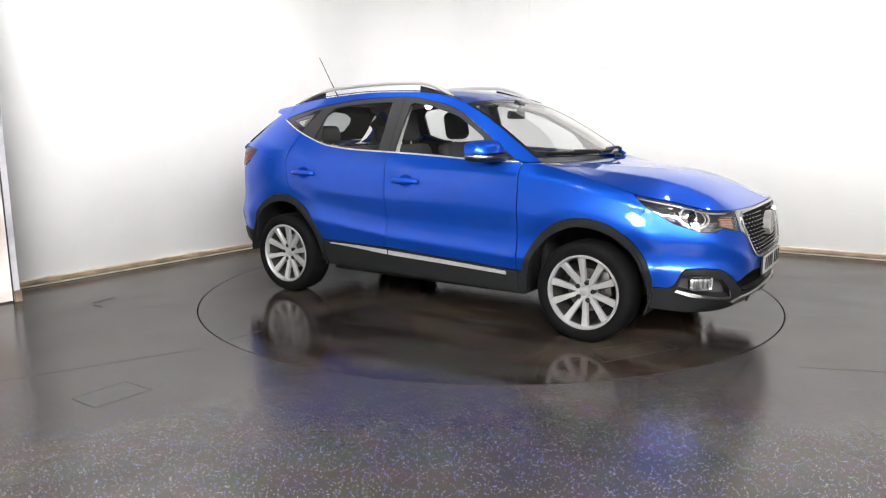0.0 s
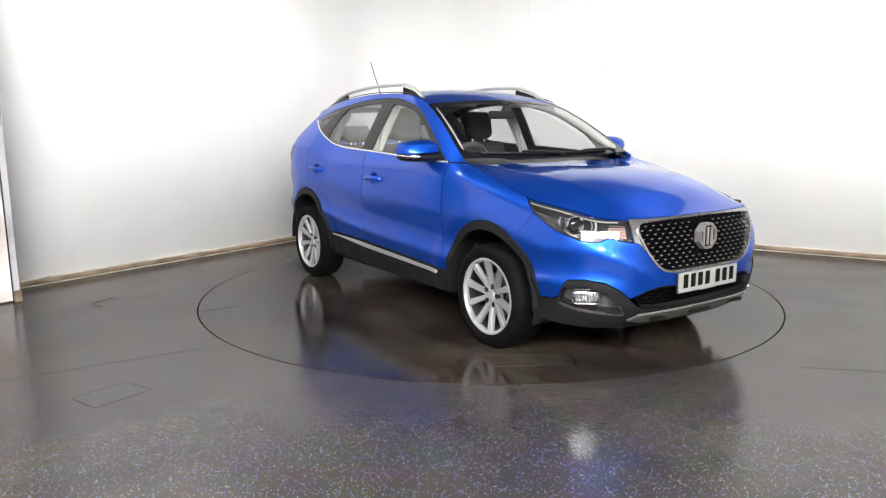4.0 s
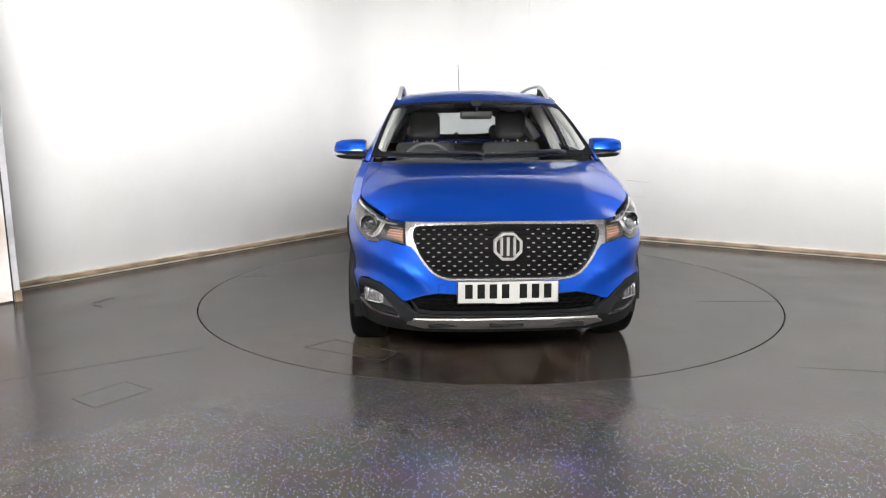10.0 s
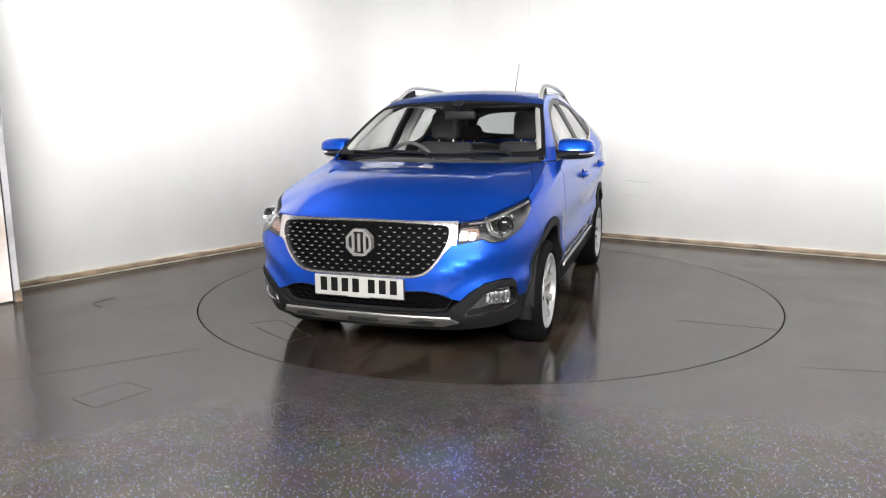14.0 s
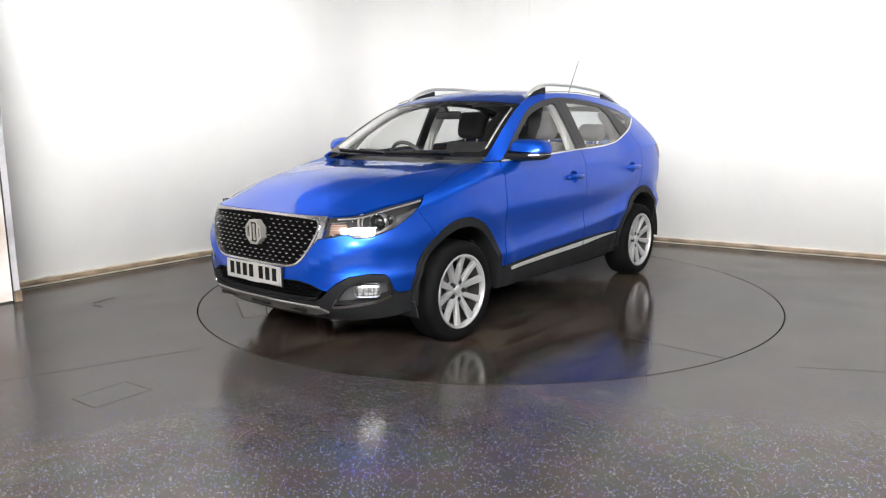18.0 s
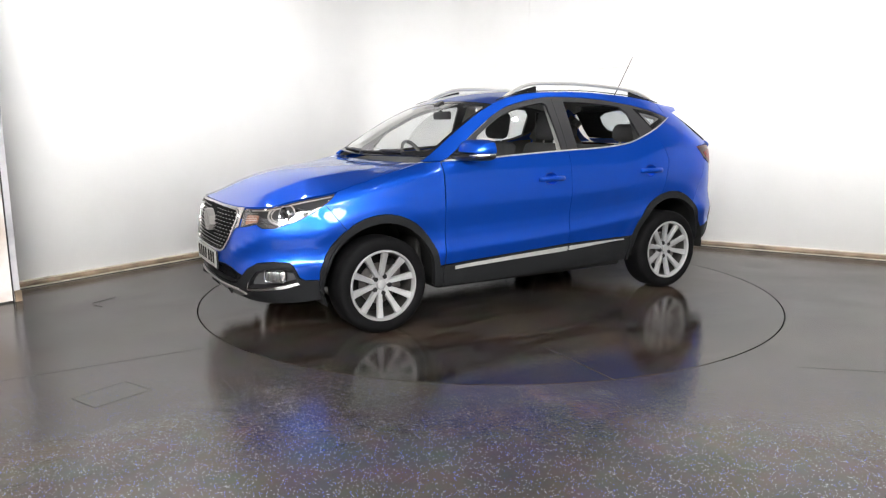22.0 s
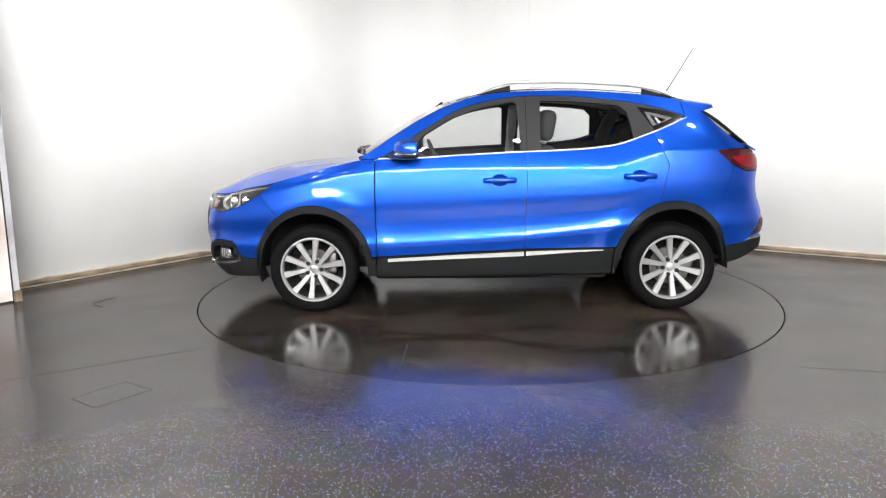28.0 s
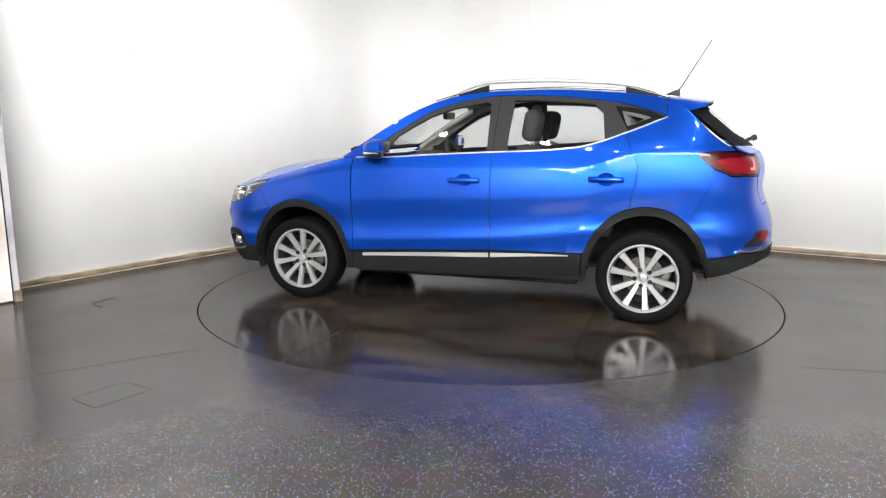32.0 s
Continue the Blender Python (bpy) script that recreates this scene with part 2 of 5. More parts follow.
def lathe_bm(profile, segments=48, axis="Y", at=(0, 0, 0), closed=False):
    """Spin a profile of (radius, offset along the axis)."""
    bm = bmesh.new()
    rings = []
    for r, h in profile:
        ring = []
        for k in range(segments):
            a = 2 * math.pi * k / segments
            c, s = r * math.cos(a), r * math.sin(a)
            p = (c, h, s) if axis == "Y" else ((c, s, h) if axis == "Z" else (h, c, s))
            ring.append(bm.verts.new(Vector(p) + Vector(at)))
        rings.append(ring)
    pairs = list(zip(rings, rings[1:])) + ([(rings[-1], rings[0])] if closed else [])
    for a, b in pairs:
        for k in range(segments):
            bm.faces.new((a[k], a[(k + 1) % segments], b[(k + 1) % segments], b[k]))
    if not closed:
        for ring in (rings[0], rings[-1]):
            bm.faces.new(ring)
    return bm


def tube_bm(points, radius, sides=8, squash=1.0, bm=None):
    """A round bar along points; radius may be a list."""
    bm = bm or bmesh.new()
    pts = [Vector(p) for p in points]
    rr = radius if isinstance(radius, (list, tuple)) else [radius] * len(pts)
    rings = []
    for i, p in enumerate(pts):
        d = (pts[min(i + 1, len(pts) - 1)] - pts[max(i - 1, 0)]).normalized()
        ref = Vector((0, 0, 1)) if abs(d.z) < 0.9 else Vector((1, 0, 0))
        a = d.cross(ref).normalized()
        b = a.cross(d).normalized()
        rings.append([bm.verts.new(p + rr[i] * (math.cos(t) * a + squash * math.sin(t) * b))
                      for t in (2 * math.pi * k / sides for k in range(sides))])
    for r0, r1 in zip(rings, rings[1:]):
        for k in range(sides):
            bm.faces.new((r0[k], r0[(k + 1) % sides], r1[(k + 1) % sides], r1[k]))
    bm.faces.new(rings[0])
    bm.faces.new(rings[-1])
    return bm


def curve(table):
    """Smooth monotone interpolation through (x, y) pairs."""
    t = sorted(table)
    xs, ys = np.array([p[0] for p in t], float), np.array([p[1] for p in t], float)
    h, d = np.diff(xs), np.diff(ys) / np.diff(xs)
    m = np.zeros(len(xs))
    for i in range(1, len(xs) - 1):
        if d[i - 1] * d[i] > 0:
            w1, w2 = 2 * h[i] + h[i - 1], h[i] + 2 * h[i - 1]
            m[i] = (w1 + w2) / (w1 / d[i - 1] + w2 / d[i])
    m[0], m[-1] = d[0], d[-1]

    def at(x):
        x = np.clip(np.asarray(x, float), xs[0], xs[-1])
        i = np.clip(np.searchsorted(xs, x) - 1, 0, len(xs) - 2)
        s = (x - xs[i]) / h[i]
        return ((2 * s**3 - 3 * s**2 + 1) * ys[i] + (s**3 - 2 * s**2 + s) * h[i] * m[i]
                + (-2 * s**3 + 3 * s**2) * ys[i + 1] + (s**3 - s**2) * h[i] * m[i + 1])
    return at


def smooth_line(points, n=8):
    """A Catmull-Rom line through 2D or 3D points."""
    p = [np.array(q, float) for q in points]
    p = [2 * p[0] - p[1]] + p + [2 * p[-1] - p[-2]]
    out = []
    for a, b, c, d in zip(p, p[1:], p[2:], p[3:]):
        for k in range(n):
            t = k / n
            out.append(0.5 * (2 * b + (c - a) * t + (2 * a - 5 * b + 4 * c - d) * t * t + (3 * b - a - 3 * c + d) * t**3))
    out.append(p[-2])
    return [tuple(q) for q in out]


# ---------------------------------------------------------------- the room
CORNER = Vector((-1.09, 4.13))
LEFT = Vector((-0.548, -0.8365))          # along the wall with the door leaf, away from the corner
RIGHT = Vector((0.872, -0.4895))           # along the other wall
RING = 2.278


def wall_strip(name, path, z0, z1, thick, mat, label, parent=None):
    """An upright strip along a plan path, thickened away from the room."""
    pts = [Vector(p) for p in path]
    outs = []
    for i, p in enumerate(pts):
        d = (pts[min(i + 1, len(pts) - 1)] - pts[max(i - 1, 0)]).normalized()
        outs.append(p + thick * Vector((d.y, -d.x)))
    n = len(pts)
    verts = [(*p, z) for z in (z0, z1) for p in pts] + [(*p, z) for z in (z0, z1) for p in outs]
    faces = []
    for i in range(n - 1):
        faces.append((i + 1, i, n + i, n + i + 1))
        faces.append((2 * n + i, 2 * n + i + 1, 3 * n + i + 1, 3 * n + i))
        faces.append((n + i, 3 * n + i, 3 * n + i + 1, n + i + 1))
        faces.append((i, i + 1, 2 * n + i + 1, 2 * n + i))
    faces += [(0, 2 * n, 3 * n, n), (n - 1, 2 * n - 1, 4 * n - 1, 3 * n - 1)]
    ob = link_mesh(name, verts, faces, mat, parent)
    for f in ob.data.polygons:
        f.use_smooth = abs(f.normal.z) < 0.5 and n > 3
    if parent is None:
        tagged(ob, label, name.split("_")[0], kind="structure")
    return ob


def corner_path(offset, reach_left, reach_right):
    """The plan line of both walls with their rounded corner, set off into the room."""
    rad = 1.1 - offset
    inl, inr = Vector((-LEFT.y, LEFT.x)) * -1, Vector((RIGHT.y, -RIGHT.x))
    if inl.dot(RIGHT) < 0:
        inl = -inl
    if inr.dot(LEFT) < 0:
        inr = -inr
    half = math.acos(LEFT.dot(RIGHT)) / 2
    mid = CORNER + (LEFT + RIGHT).normalized() * (1.1 / math.sin(half))
    a0, a1 = -inl, -inr
    t0, t1 = math.atan2(a0.y, a0.x), math.atan2(a1.y, a1.x)
    if t1 > t0:
        t0 += 2 * math.pi
    arc = [mid + rad * Vector((math.cos(t0 + (t1 - t0) * k / 14), math.sin(t0 + (t1 - t0) * k / 14))) for k in range(15)]
    return [CORNER + LEFT * reach_left + inl * offset] + arc + [CORNER + RIGHT * reach_right + inr * offset], inl, inr


PATH, IN_L, IN_R = corner_path(0.0, 13.0, 12.0)
FAR_L, FAR_R = PATH[0], PATH[-1]
WALL = 3.4
wall_back = wall_strip("wall_back", PATH, 0.0, WALL, -0.15, "wall", "plain white painted studio wall with a rounded corner")
wall_strip("upper_wall", PATH, WALL, CEILING, -0.15, "ceiling", "", wall_back)
wall_side = wall_strip("wall_side", [FAR_R, FAR_R + LEFT * 13.4], 0.0, WALL, -0.15, "greywall", "plain grey painted studio wall")
wall_strip("upper_wall", [FAR_R, FAR_R + LEFT * 13.4], WALL, CEILING, -0.15, "ceiling", "", wall_side)
wall_strip("wall_front", [FAR_R + LEFT * 13.4, FAR_L], 0.0, CEILING, -0.15, "greywall", "plain grey painted studio wall")

base, _, _ = corner_path(0.022, 12.9, 11.9)
board = wall_strip("baseboard", base, 0.016, 0.058, -0.022, "skirting", "stained beige skirting board along the white wall")
bead, _, _ = corner_path(0.034, 12.9, 11.9)
wall_strip("bead", bead, 0.0045, 0.0115, -0.034, "skirting_white", "", board)
# black strip drawn in for the shadow line at the skirting's foot
wall_strip("bead_gap", bead, 0.0, 0.004, -0.034, "gap", "", board)
cap, _, _ = corner_path(0.028, 12.9, 11.9)
wall_strip("cap", cap, 0.0585, 0.068, -0.028, "skirting_white", "", board)


def on_wall(side, along, z, proud=0.0):
    """A point on a wall: metres from the sharp corner, height."""
    p = CORNER + (LEFT if side == "L" else RIGHT) * along + (IN_L if side == "L" else IN_R) * proud
    return Vector((p.x, p.y, z))


def wall_bar(name, side, along, z, length, height, proud, mat, parent, tilt=0.0):
    d = LEFT if side == "L" else RIGHT
    turn = Matrix.Rotation(math.atan2(d.y, d.x), 3, "Z") @ Matrix.Rotation(radians(tilt), 3, "Y")
    return part(name, box_bm((length, proud * 2, height), on_wall(side, along, z), 0.0008, turn, segments=1), mat, parent)


# cover strips over the panel joints, and scuffs
wall_bar("joint_strip", "L", 3.99, 2.35, 0.012, 1.40, 0.004, "wall", wall_back)
wall_bar("joint_strip", "R", 1.85, 1.9, 0.006, 3.6, 0.002, "wall", wall_back)
wall_bar("scuff_mark", "L", 3.90, 1.99, 0.15, 0.010, 0.0015, "scuff", wall_back, 2)
wall_bar("scuff_mark", "L", 3.45, 1.965, 0.06, 0.008, 0.0012, "wall", wall_back)
wall_bar("scuff_mark", "R", 3.05, 1.975, 0.60, 0.006, 0.0015, "scuff", wall_back, -1)
wall_bar("scuff_mark", "R", 3.27, 0.685, 0.30, 0.006, 0.0015, "scuff", wall_back, 4)
wall_bar("scuff_mark", "R", 3.21, 0.515, 0.26, 0.004, 0.0012, "scuff", wall_back, 3)


def disc_sheet(name, r0, r1, z, mat, segments=160, depth=0.0):
    """A flat ring or disc with an edge that drops by depth."""
    verts, faces = [], []
    radii = [r1] + ([r0] if r0 > 0 else [])
    for r in radii:
        verts += [(r * math.cos(2 * math.pi * k / segments), r * math.sin(2 * math.pi * k / segments), z) for k in range(segments)]
    n = segments
    if r0 > 0:
        faces += [(k, (k + 1) % n, n + (k + 1) % n, n + k) for k in range(n)]
    else:
        faces.append(tuple(range(n)))
    if depth:
        o = len(verts)
        verts += [(x, y, z - depth) for x, y, _ in verts[:n]]
        faces += [((k + 1) % n, k, o + k, o + (k + 1) % n) for k in range(n)]
    return verts, faces


# floor with a round hole for the turntable
n = 160
verts = [(RING * math.cos(2 * math.pi * k / n), RING * math.sin(2 * math.pi * k / n), 0.0) for k in range(n)]
verts += [(14 * math.cos(2 * math.pi * k / n), 14 * math.sin(2 * math.pi * k / n) - 3, 0.0) for k in range(n)]
verts += [(RING * math.cos(2 * math.pi * k / n), RING * math.sin(2 * math.pi * k / n), -0.06) for k in range(n)]
faces = [(k, n + k, n + (k + 1) % n, (k + 1) % n) for k in range(n)]
faces += [(k, (k + 1) % n, 2 * n + (k + 1) % n, 2 * n + k) for k in range(n)]
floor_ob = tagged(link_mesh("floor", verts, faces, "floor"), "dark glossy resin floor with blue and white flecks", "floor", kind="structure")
v, f = disc_sheet("pit", 0, RING + 0.02, -0.055, "gap")
link_mesh("turntable_pit", v, f, "gap", floor_ob)

# ceiling
v = [(*FAR_L, CEILING), (*(FAR_R + LEFT * 13.4), CEILING), (*FAR_R, CEILING), (*(CORNER - (LEFT + RIGHT) * 0.3), CEILING)]
v += [(x, y, z + 0.12) for x, y, z in v]
tagged(link_mesh("ceiling", v, [(0, 1, 2, 3), (7, 6, 5, 4), (0, 4, 5, 1), (1, 5, 6, 2), (2, 6, 7, 3), (3, 7, 4, 0)], "ceiling"),
       "dark painted hall ceiling", "ceiling", kind="structure")


def floor_line(name, a, b, width, parent, mat="joint", z=0.0):
    a, b = Vector(a), Vector(b)
    d = b - a
    turn = Matrix.Rotation(math.atan2(d.y, d.x), 3, "Z")
    m = (a + b) / 2
    return part(name, box_bm((d.length, width, 0.002), (m.x, m.y, z), 0.0, turn), mat, parent)


# access hatch, floor joints and a small worn mark
HATCH = [(-2.07, -2.56), (-1.92, -2.31), (-1.72, -2.42), (-1.89, -2.67)]
hatch = tagged(link_mesh("floor_hatch", [(x, y, 0.0005) for x, y in HATCH] + [(x, y, -0.003) for x, y in HATCH],
                         [(3, 2, 1, 0), (0, 1, 5, 4), (1, 2, 6, 5), (2, 3, 7, 6), (3, 0, 4, 7)], "floor"),
               "small square access hatch flush in the dark floor", "hatch", kind="structure")
for a, b in zip(HATCH, HATCH[1:] + HATCH[:1]):
    floor_line("hatch_joint", a, b, 0.0045, hatch)
floor_line("floor_joint", (-2.60, -2.33), (-1.72, -1.71), 0.003, floor_ob)
floor_line("floor_joint", (1.75, -1.92), (4.6, -2.32), 0.006, floor_ob)
floor_line("floor_joint", (-3.02, -0.64), (-2.94, -0.45), 0.016, floor_ob)
floor_line("floor_joint", (-2.98, -0.70), (-2.88, -0.75), 0.014, floor_ob)
floor_line("floor_joint", (-2.62, -2.75), (-2.33, -3.10), 0.010, floor_ob)

# sliding door leaf that stands off the wall
leaf = new("sliding_door")
tagged(leaf, "scuffed white sliding door leaf with grey steel edge", "door", kind="structure")
DANG = math.atan2(LEFT.y, LEFT.x)
o = CORNER + LEFT * 5.33
turn = Matrix.Rotation(DANG, 3, "Z")


def leaf_box(name, along, off, length, thick, z0, z1, mat, bevel=0.004):
    p = o + LEFT * (along + length / 2) + IN_L * off
    return part(name, box_bm((length, thick, z1 - z0), (p.x, p.y, (z0 + z1) / 2), bevel, turn), mat, leaf)


leaf_box("panel", 0.055, 0.430, 2.4, 0.045, 0.012, 3.3, "doorleaf")
leaf_box("edge_profile", 0.0, 0.420, 0.05, 0.07, 0.0, 3.3, "steel", 0.006)
leaf_box("seal", 0.051, 0.456, 0.008, 0.012, 0.0, 3.3, "black", 0.001)
leaf_box("back_stop", -0.03, 0.345, 0.07, 0.06, 0.0, 3.3, "doorleaf", 0.006)
leaf_box("guide_rail", 0.0, 0.43, 2.45, 0.09, 3.302, 3.40, "steel")
leaf_box("floor_guide", 0.0, 0.47, 0.05, 0.02, 0.001, 0.09, "skirting", 0.004)

# things that just reach into view beside the door
blk = tagged(part("timber_block", box_bm((0.30, 0.10, 0.05), (-2.66, -2.42, 0.0255), 0.006, Matrix.Rotation(radians(-57), 3, "Z")), "red"),
             "red-brown painted timber block lying on the floor", "block")
post = new("barrier_post")
post.location = (-2.20, -3.02, 0)
tagged(post, "cream plastic barrier post on a round foot", "post")
part("foot", lathe_bm([(0.05, 0.0), (0.05, 0.015), (0.03, 0.03), (0.02, 0.035)], 32, "Z"), "cream", post, smooth=True)
part("pole", lathe_bm([(0.02, 0.03), (0.02, 0.13), (0.012, 0.14)], 20, "Z"), "cream", post, smooth=True)


# large fill panels, added out of view behind the camera to even the light
def fill_panel():
    t = new("fill_panel")
    fr = bmesh.new()
    w, d = 2.06, 1.50
    for sx in (-1, 1):
        box_bm((0.02, d, 0.05), (sx * w / 2, 0, -0.025), 0.003, bm=fr)
        box_bm((w - 0.02, 0.02, 0.05), (0, sx * d / 2, -0.025), 0.003, bm=fr)
    part("frame", fr, "steel", t)
    for sx in (-1, 1):
        part("hanger", tube_bm([(sx * 0.8, 0, -0.01), (sx * 0.8, 0.95, 0.62)], 0.008, 8), "steel", t)
    part("diffuser", box_bm((w - 0.024, d - 0.024, 0.012), (0, 0, -0.034), 0.002), "lamp", t)
    return tagged(t, "large lit white fill panel, added out of view and hung tilted towards the turntable", "ceiling light", "row of ceiling lights")


light_0 = fill_panel()
spots = [(gx, -8.7, 3.9, 57, 0, rz) for gx, rz in ((-2.6, 26), (-0.5, 8), (1.6, -8), (3.7, -26))]
light_0.matrix_basis = pose(*spots[0])
for spot in spots[1:]:
    copy_thing(light_0, pose(*spot))


# the ring of small dimmer lamps hung round the turntable
def ring_lamp():
    t = new("ring_lamp")
    part("housing", lathe_bm([(0.03, 0.06), (0.075, 0.045), (0.085, 0.0), (0.08, -0.02), (0.07, -0.008)], 28, "Z"), "steel", t, smooth=True)
    part("diffuser", lathe_bm([(0.062, -0.002), (0.062, -0.012), (0.045, -0.016)], 28, "Z"), "lamp_small", t, smooth=True)
    part("drop_rod", tube_bm([(0, 0, 0.05), (0, 0, CEILING - 4.0)], 0.008, 8), "steel", t)
    return tagged(t, "small lit round pendant lamp hung above the turntable's edge", "pendant lamp", "ring of pendant lamps")


lamp_0 = ring_lamp()
ring_at = [(2.7 * math.cos(radians(a_)), 2.7 * math.sin(radians(a_))) for a_ in range(165, 390, 30)]
lamp_0.matrix_basis = pose(*ring_at[0], 4.0)
for x_, y_ in ring_at[1:]:
    copy_thing(lamp_0, pose(x_, y_, 4.0))


# ---------------------------------------------------------------- the turntable
turntable = new("turntable")
tagged(turntable, "dark round turntable deck flush with the floor, scuffed and damp", "turntable")
v, f = disc_sheet("deck", 0, RING - 0.010, 0.0, "disc", depth=0.05)
link_mesh("deck", v, f, "disc", turntable)
PLATES = (((1.55, -1.27), (1.83, -0.78), (1.68, -0.70), (1.40, -1.10)),)
for quad in PLATES:
    for a, b in zip(quad, quad[1:] + quad[:1]):
        floor_line("deck_joint", a, b, 0.006, turntable)
floor_line("deck_joint", (0.575, 1.55), (0.615, 2.20), 0.006, turntable)
floor_line("deck_joint", (-0.60, -1.9), (-0.62, -2.2), 0.006, turntable)

# ---------------------------------------------------------------- the car's surfaces
# x forward, y to its left, z up, origin on the floor midway between the axles.
car = new("car")
tagged(car, "metallic blue compact SUV with silver alloy wheels, parked on the turntable", "car")

PLAN = smooth_line([(2.172, 0.0), (2.165, 0.25), (2.125, 0.50), (2.03, 0.68), (1.87, 0.795), (1.62, 0.862), (1.3, 0.892), (0.8, 0.895),
                    (0.0, 0.90), (-0.6, 0.90), (-1.3, 0.897), (-1.62, 0.872), (-1.85, 0.80), (-2.01, 0.66), (-2.10, 0.42), (-2.135, 0.2), (-2.14, 0.0)], 90)
PXY = np.array(PLAN)
SEG = np.concatenate([[0], np.cumsum(np.hypot(*np.diff(PXY, axis=0).T))])
SMAX = SEG[-1]


def fair(table, sigma=0.05):
    """The curve through a table, faired so that reflections run smoothly."""
    f_ = curve(table)
    xs = np.arange(min(p[0] for p in table) - 0.4, max(p[0] for p in table) + 0.4, 0.004)
    k = np.exp(-0.5 * (np.arange(-50, 51) * 0.004 / sigma) ** 2)
    lo, hi = min(p[0] for p in table), max(p[0] for p in table)
    ys = np.convolve(np.pad(f_(np.clip(xs, lo, hi)), 50, mode="edge"), k / k.sum(), mode="valid")
    return lambda x: np.interp(np.asarray(x, float), xs, ys)


def outline(s):
    return np.interp(s, SEG, PXY[:, 0]), np.interp(s, SEG, PXY[:, 1])


def sX(x):
    """The outline's parameter at an x on the side."""
    return float(np.interp(-x, -PXY[:, 0], SEG))


def sY(y):
    """The outline's parameter at a y on the nose."""
    k = len(PXY) // 3
    return float(np.interp(y, PXY[:k, 1], SEG[:k]))


def sR(y):
    """The outline's parameter at a y on the tail."""
    k = 2 * len(PXY) // 3
    return float(np.interp(-y, -PXY[k:, 1], SEG[k:]))


hood_mid = fair([(0.7, 1.115), (0.95, 1.100), (1.16, 1.080), (1.38, 1.067), (1.6, 1.042), (1.83, 0.982), (2.0, 0.905), (2.08, 0.867), (2.14, 0.842), (2.25, 0.80)])
hood_drop = fair([(0.7, 0.02), (0.95, 0.025), (1.2, 0.055), (1.57, 0.12), (1.8, 0.15), (1.98, 0.145), (2.1, 0.09), (2.25, 0.06)])


def hood_z(x, y):
    y = np.abs(y)
    ridge = 0.010 * np.exp(-np.sqrt((y - (0.62 - 0.17 * (x - 1.0))) ** 2 + 0.01 ** 2) / 0.10) * np.clip((2.05 - x) / 0.3, 0, 1) * np.clip((x - 0.95) / 0.2, 0, 1)
    return hood_mid(x) - hood_drop(x) * (y / 0.82) ** 2.6 + ridge


edge_y = fair([(2.3, 0.50), (2.05, 0.52), (1.9, 0.66), (1.75, 0.745), (1.62, 0.79), (1.57, 0.80), (1.3, 0.795), (1.1, 0.787), (0.95, 0.775), (0.75, 0.735), (0.5, 0.675), (0.3, 0.63), (0.1, 0.603), (-0.14, 0.588),
                (-0.56, 0.58), (-0.97, 0.572), (-1.26, 0.565), (-1.42, 0.575), (-1.53, 0.615), (-1.65, 0.685), (-1.77, 0.745), (-1.88, 0.765), (-2.0, 0.62), (-2.12, 0.30)])
edge_low = fair([(1.1, 1.04), (0.95, 1.108), (0.75, 1.238), (0.5, 1.392), (0.3, 1.488), (0.1, 1.548), (-0.14, 1.578), (-0.56, 1.588), (-0.97, 1.568), (-1.26, 1.54), (-1.42, 1.505),
                  (-1.53, 1.445), (-1.65, 1.345), (-1.77, 1.24), (-1.88, 1.165), (-2.0, 1.135), (-2.2, 1.12)])
crown = fair([(1.2, 0.05), (1.05, 0.05), (0.95, 0.056), (0.75, 0.070), (0.5, 0.056), (0.3, 0.042), (0.1, 0.042), (-0.14, 0.042), (-0.56, 0.037), (-0.97, 0.035), (-1.26, 0.032),
               (-1.42, 0.045), (-1.53, 0.085), (-1.65, 0.135), (-1.77, 0.165), (-1.88, 0.11), (-2.0, 0.05), (-2.12, 0.02)])
crease_z = fair([(2.3, 0.78), (2.0, 0.785), (1.9, 0.80), (1.75, 0.835), (1.62, 0.852), (1.57, 0.862), (1.39, 0.912), (1.2, 0.955), (1.07, 0.985), (0.67, 1.028), (-0.24, 1.04), (-0.85, 1.047), (-1.0, 1.085), (-1.12, 1.13), (-1.32, 1.16),
                  (-1.62, 1.15), (-1.77, 1.12), (-1.9, 1.07), (-2.3, 1.05)])
side_off = fair([(0.18, -0.085), (0.24, -0.060), (0.30, -0.047), (0.38, -0.035), (0.44, -0.0215), (0.487, -0.0095), (0.50, -0.0070), (0.515, -0.009), (0.55, -0.017), (0.60, -0.0225), (0.64, -0.0225), (0.70, -0.015),
                 (0.76, -0.005), (0.81, 0.0), (0.86, -0.002), (0.92, -0.007), (0.98, -0.0145), (1.03, -0.021)], 0.008)
fold_z = fair([(1.0, 0.49), (0.7, 0.50), (0.3, 0.52), (-0.24, 0.55), (-0.55, 0.58), (-0.8, 0.61), (-1.1, 0.64)])
front_off = fair([(0.18, -0.16), (0.24, -0.09), (0.29, -0.035), (0.34, 0.0), (0.43, 0.020), (0.50, 0.026), (0.56, 0.026), (0.62, 0.020), (0.68, 0.011), (0.72, 0.004), (0.80, -0.020), (0.85, -0.048), (0.92, -0.12), (1.05, -0.30)], 0.02)
rear_off = fair([(0.18, -0.14), (0.28, -0.06), (0.38, -0.01), (0.48, 0.01), (0.60, 0.012), (0.70, 0.0), (0.80, -0.04), (0.92, -0.07), (1.02, -0.06), (1.12, -0.08), (1.2, -0.14), (1.3, -0.2)], 0.02)
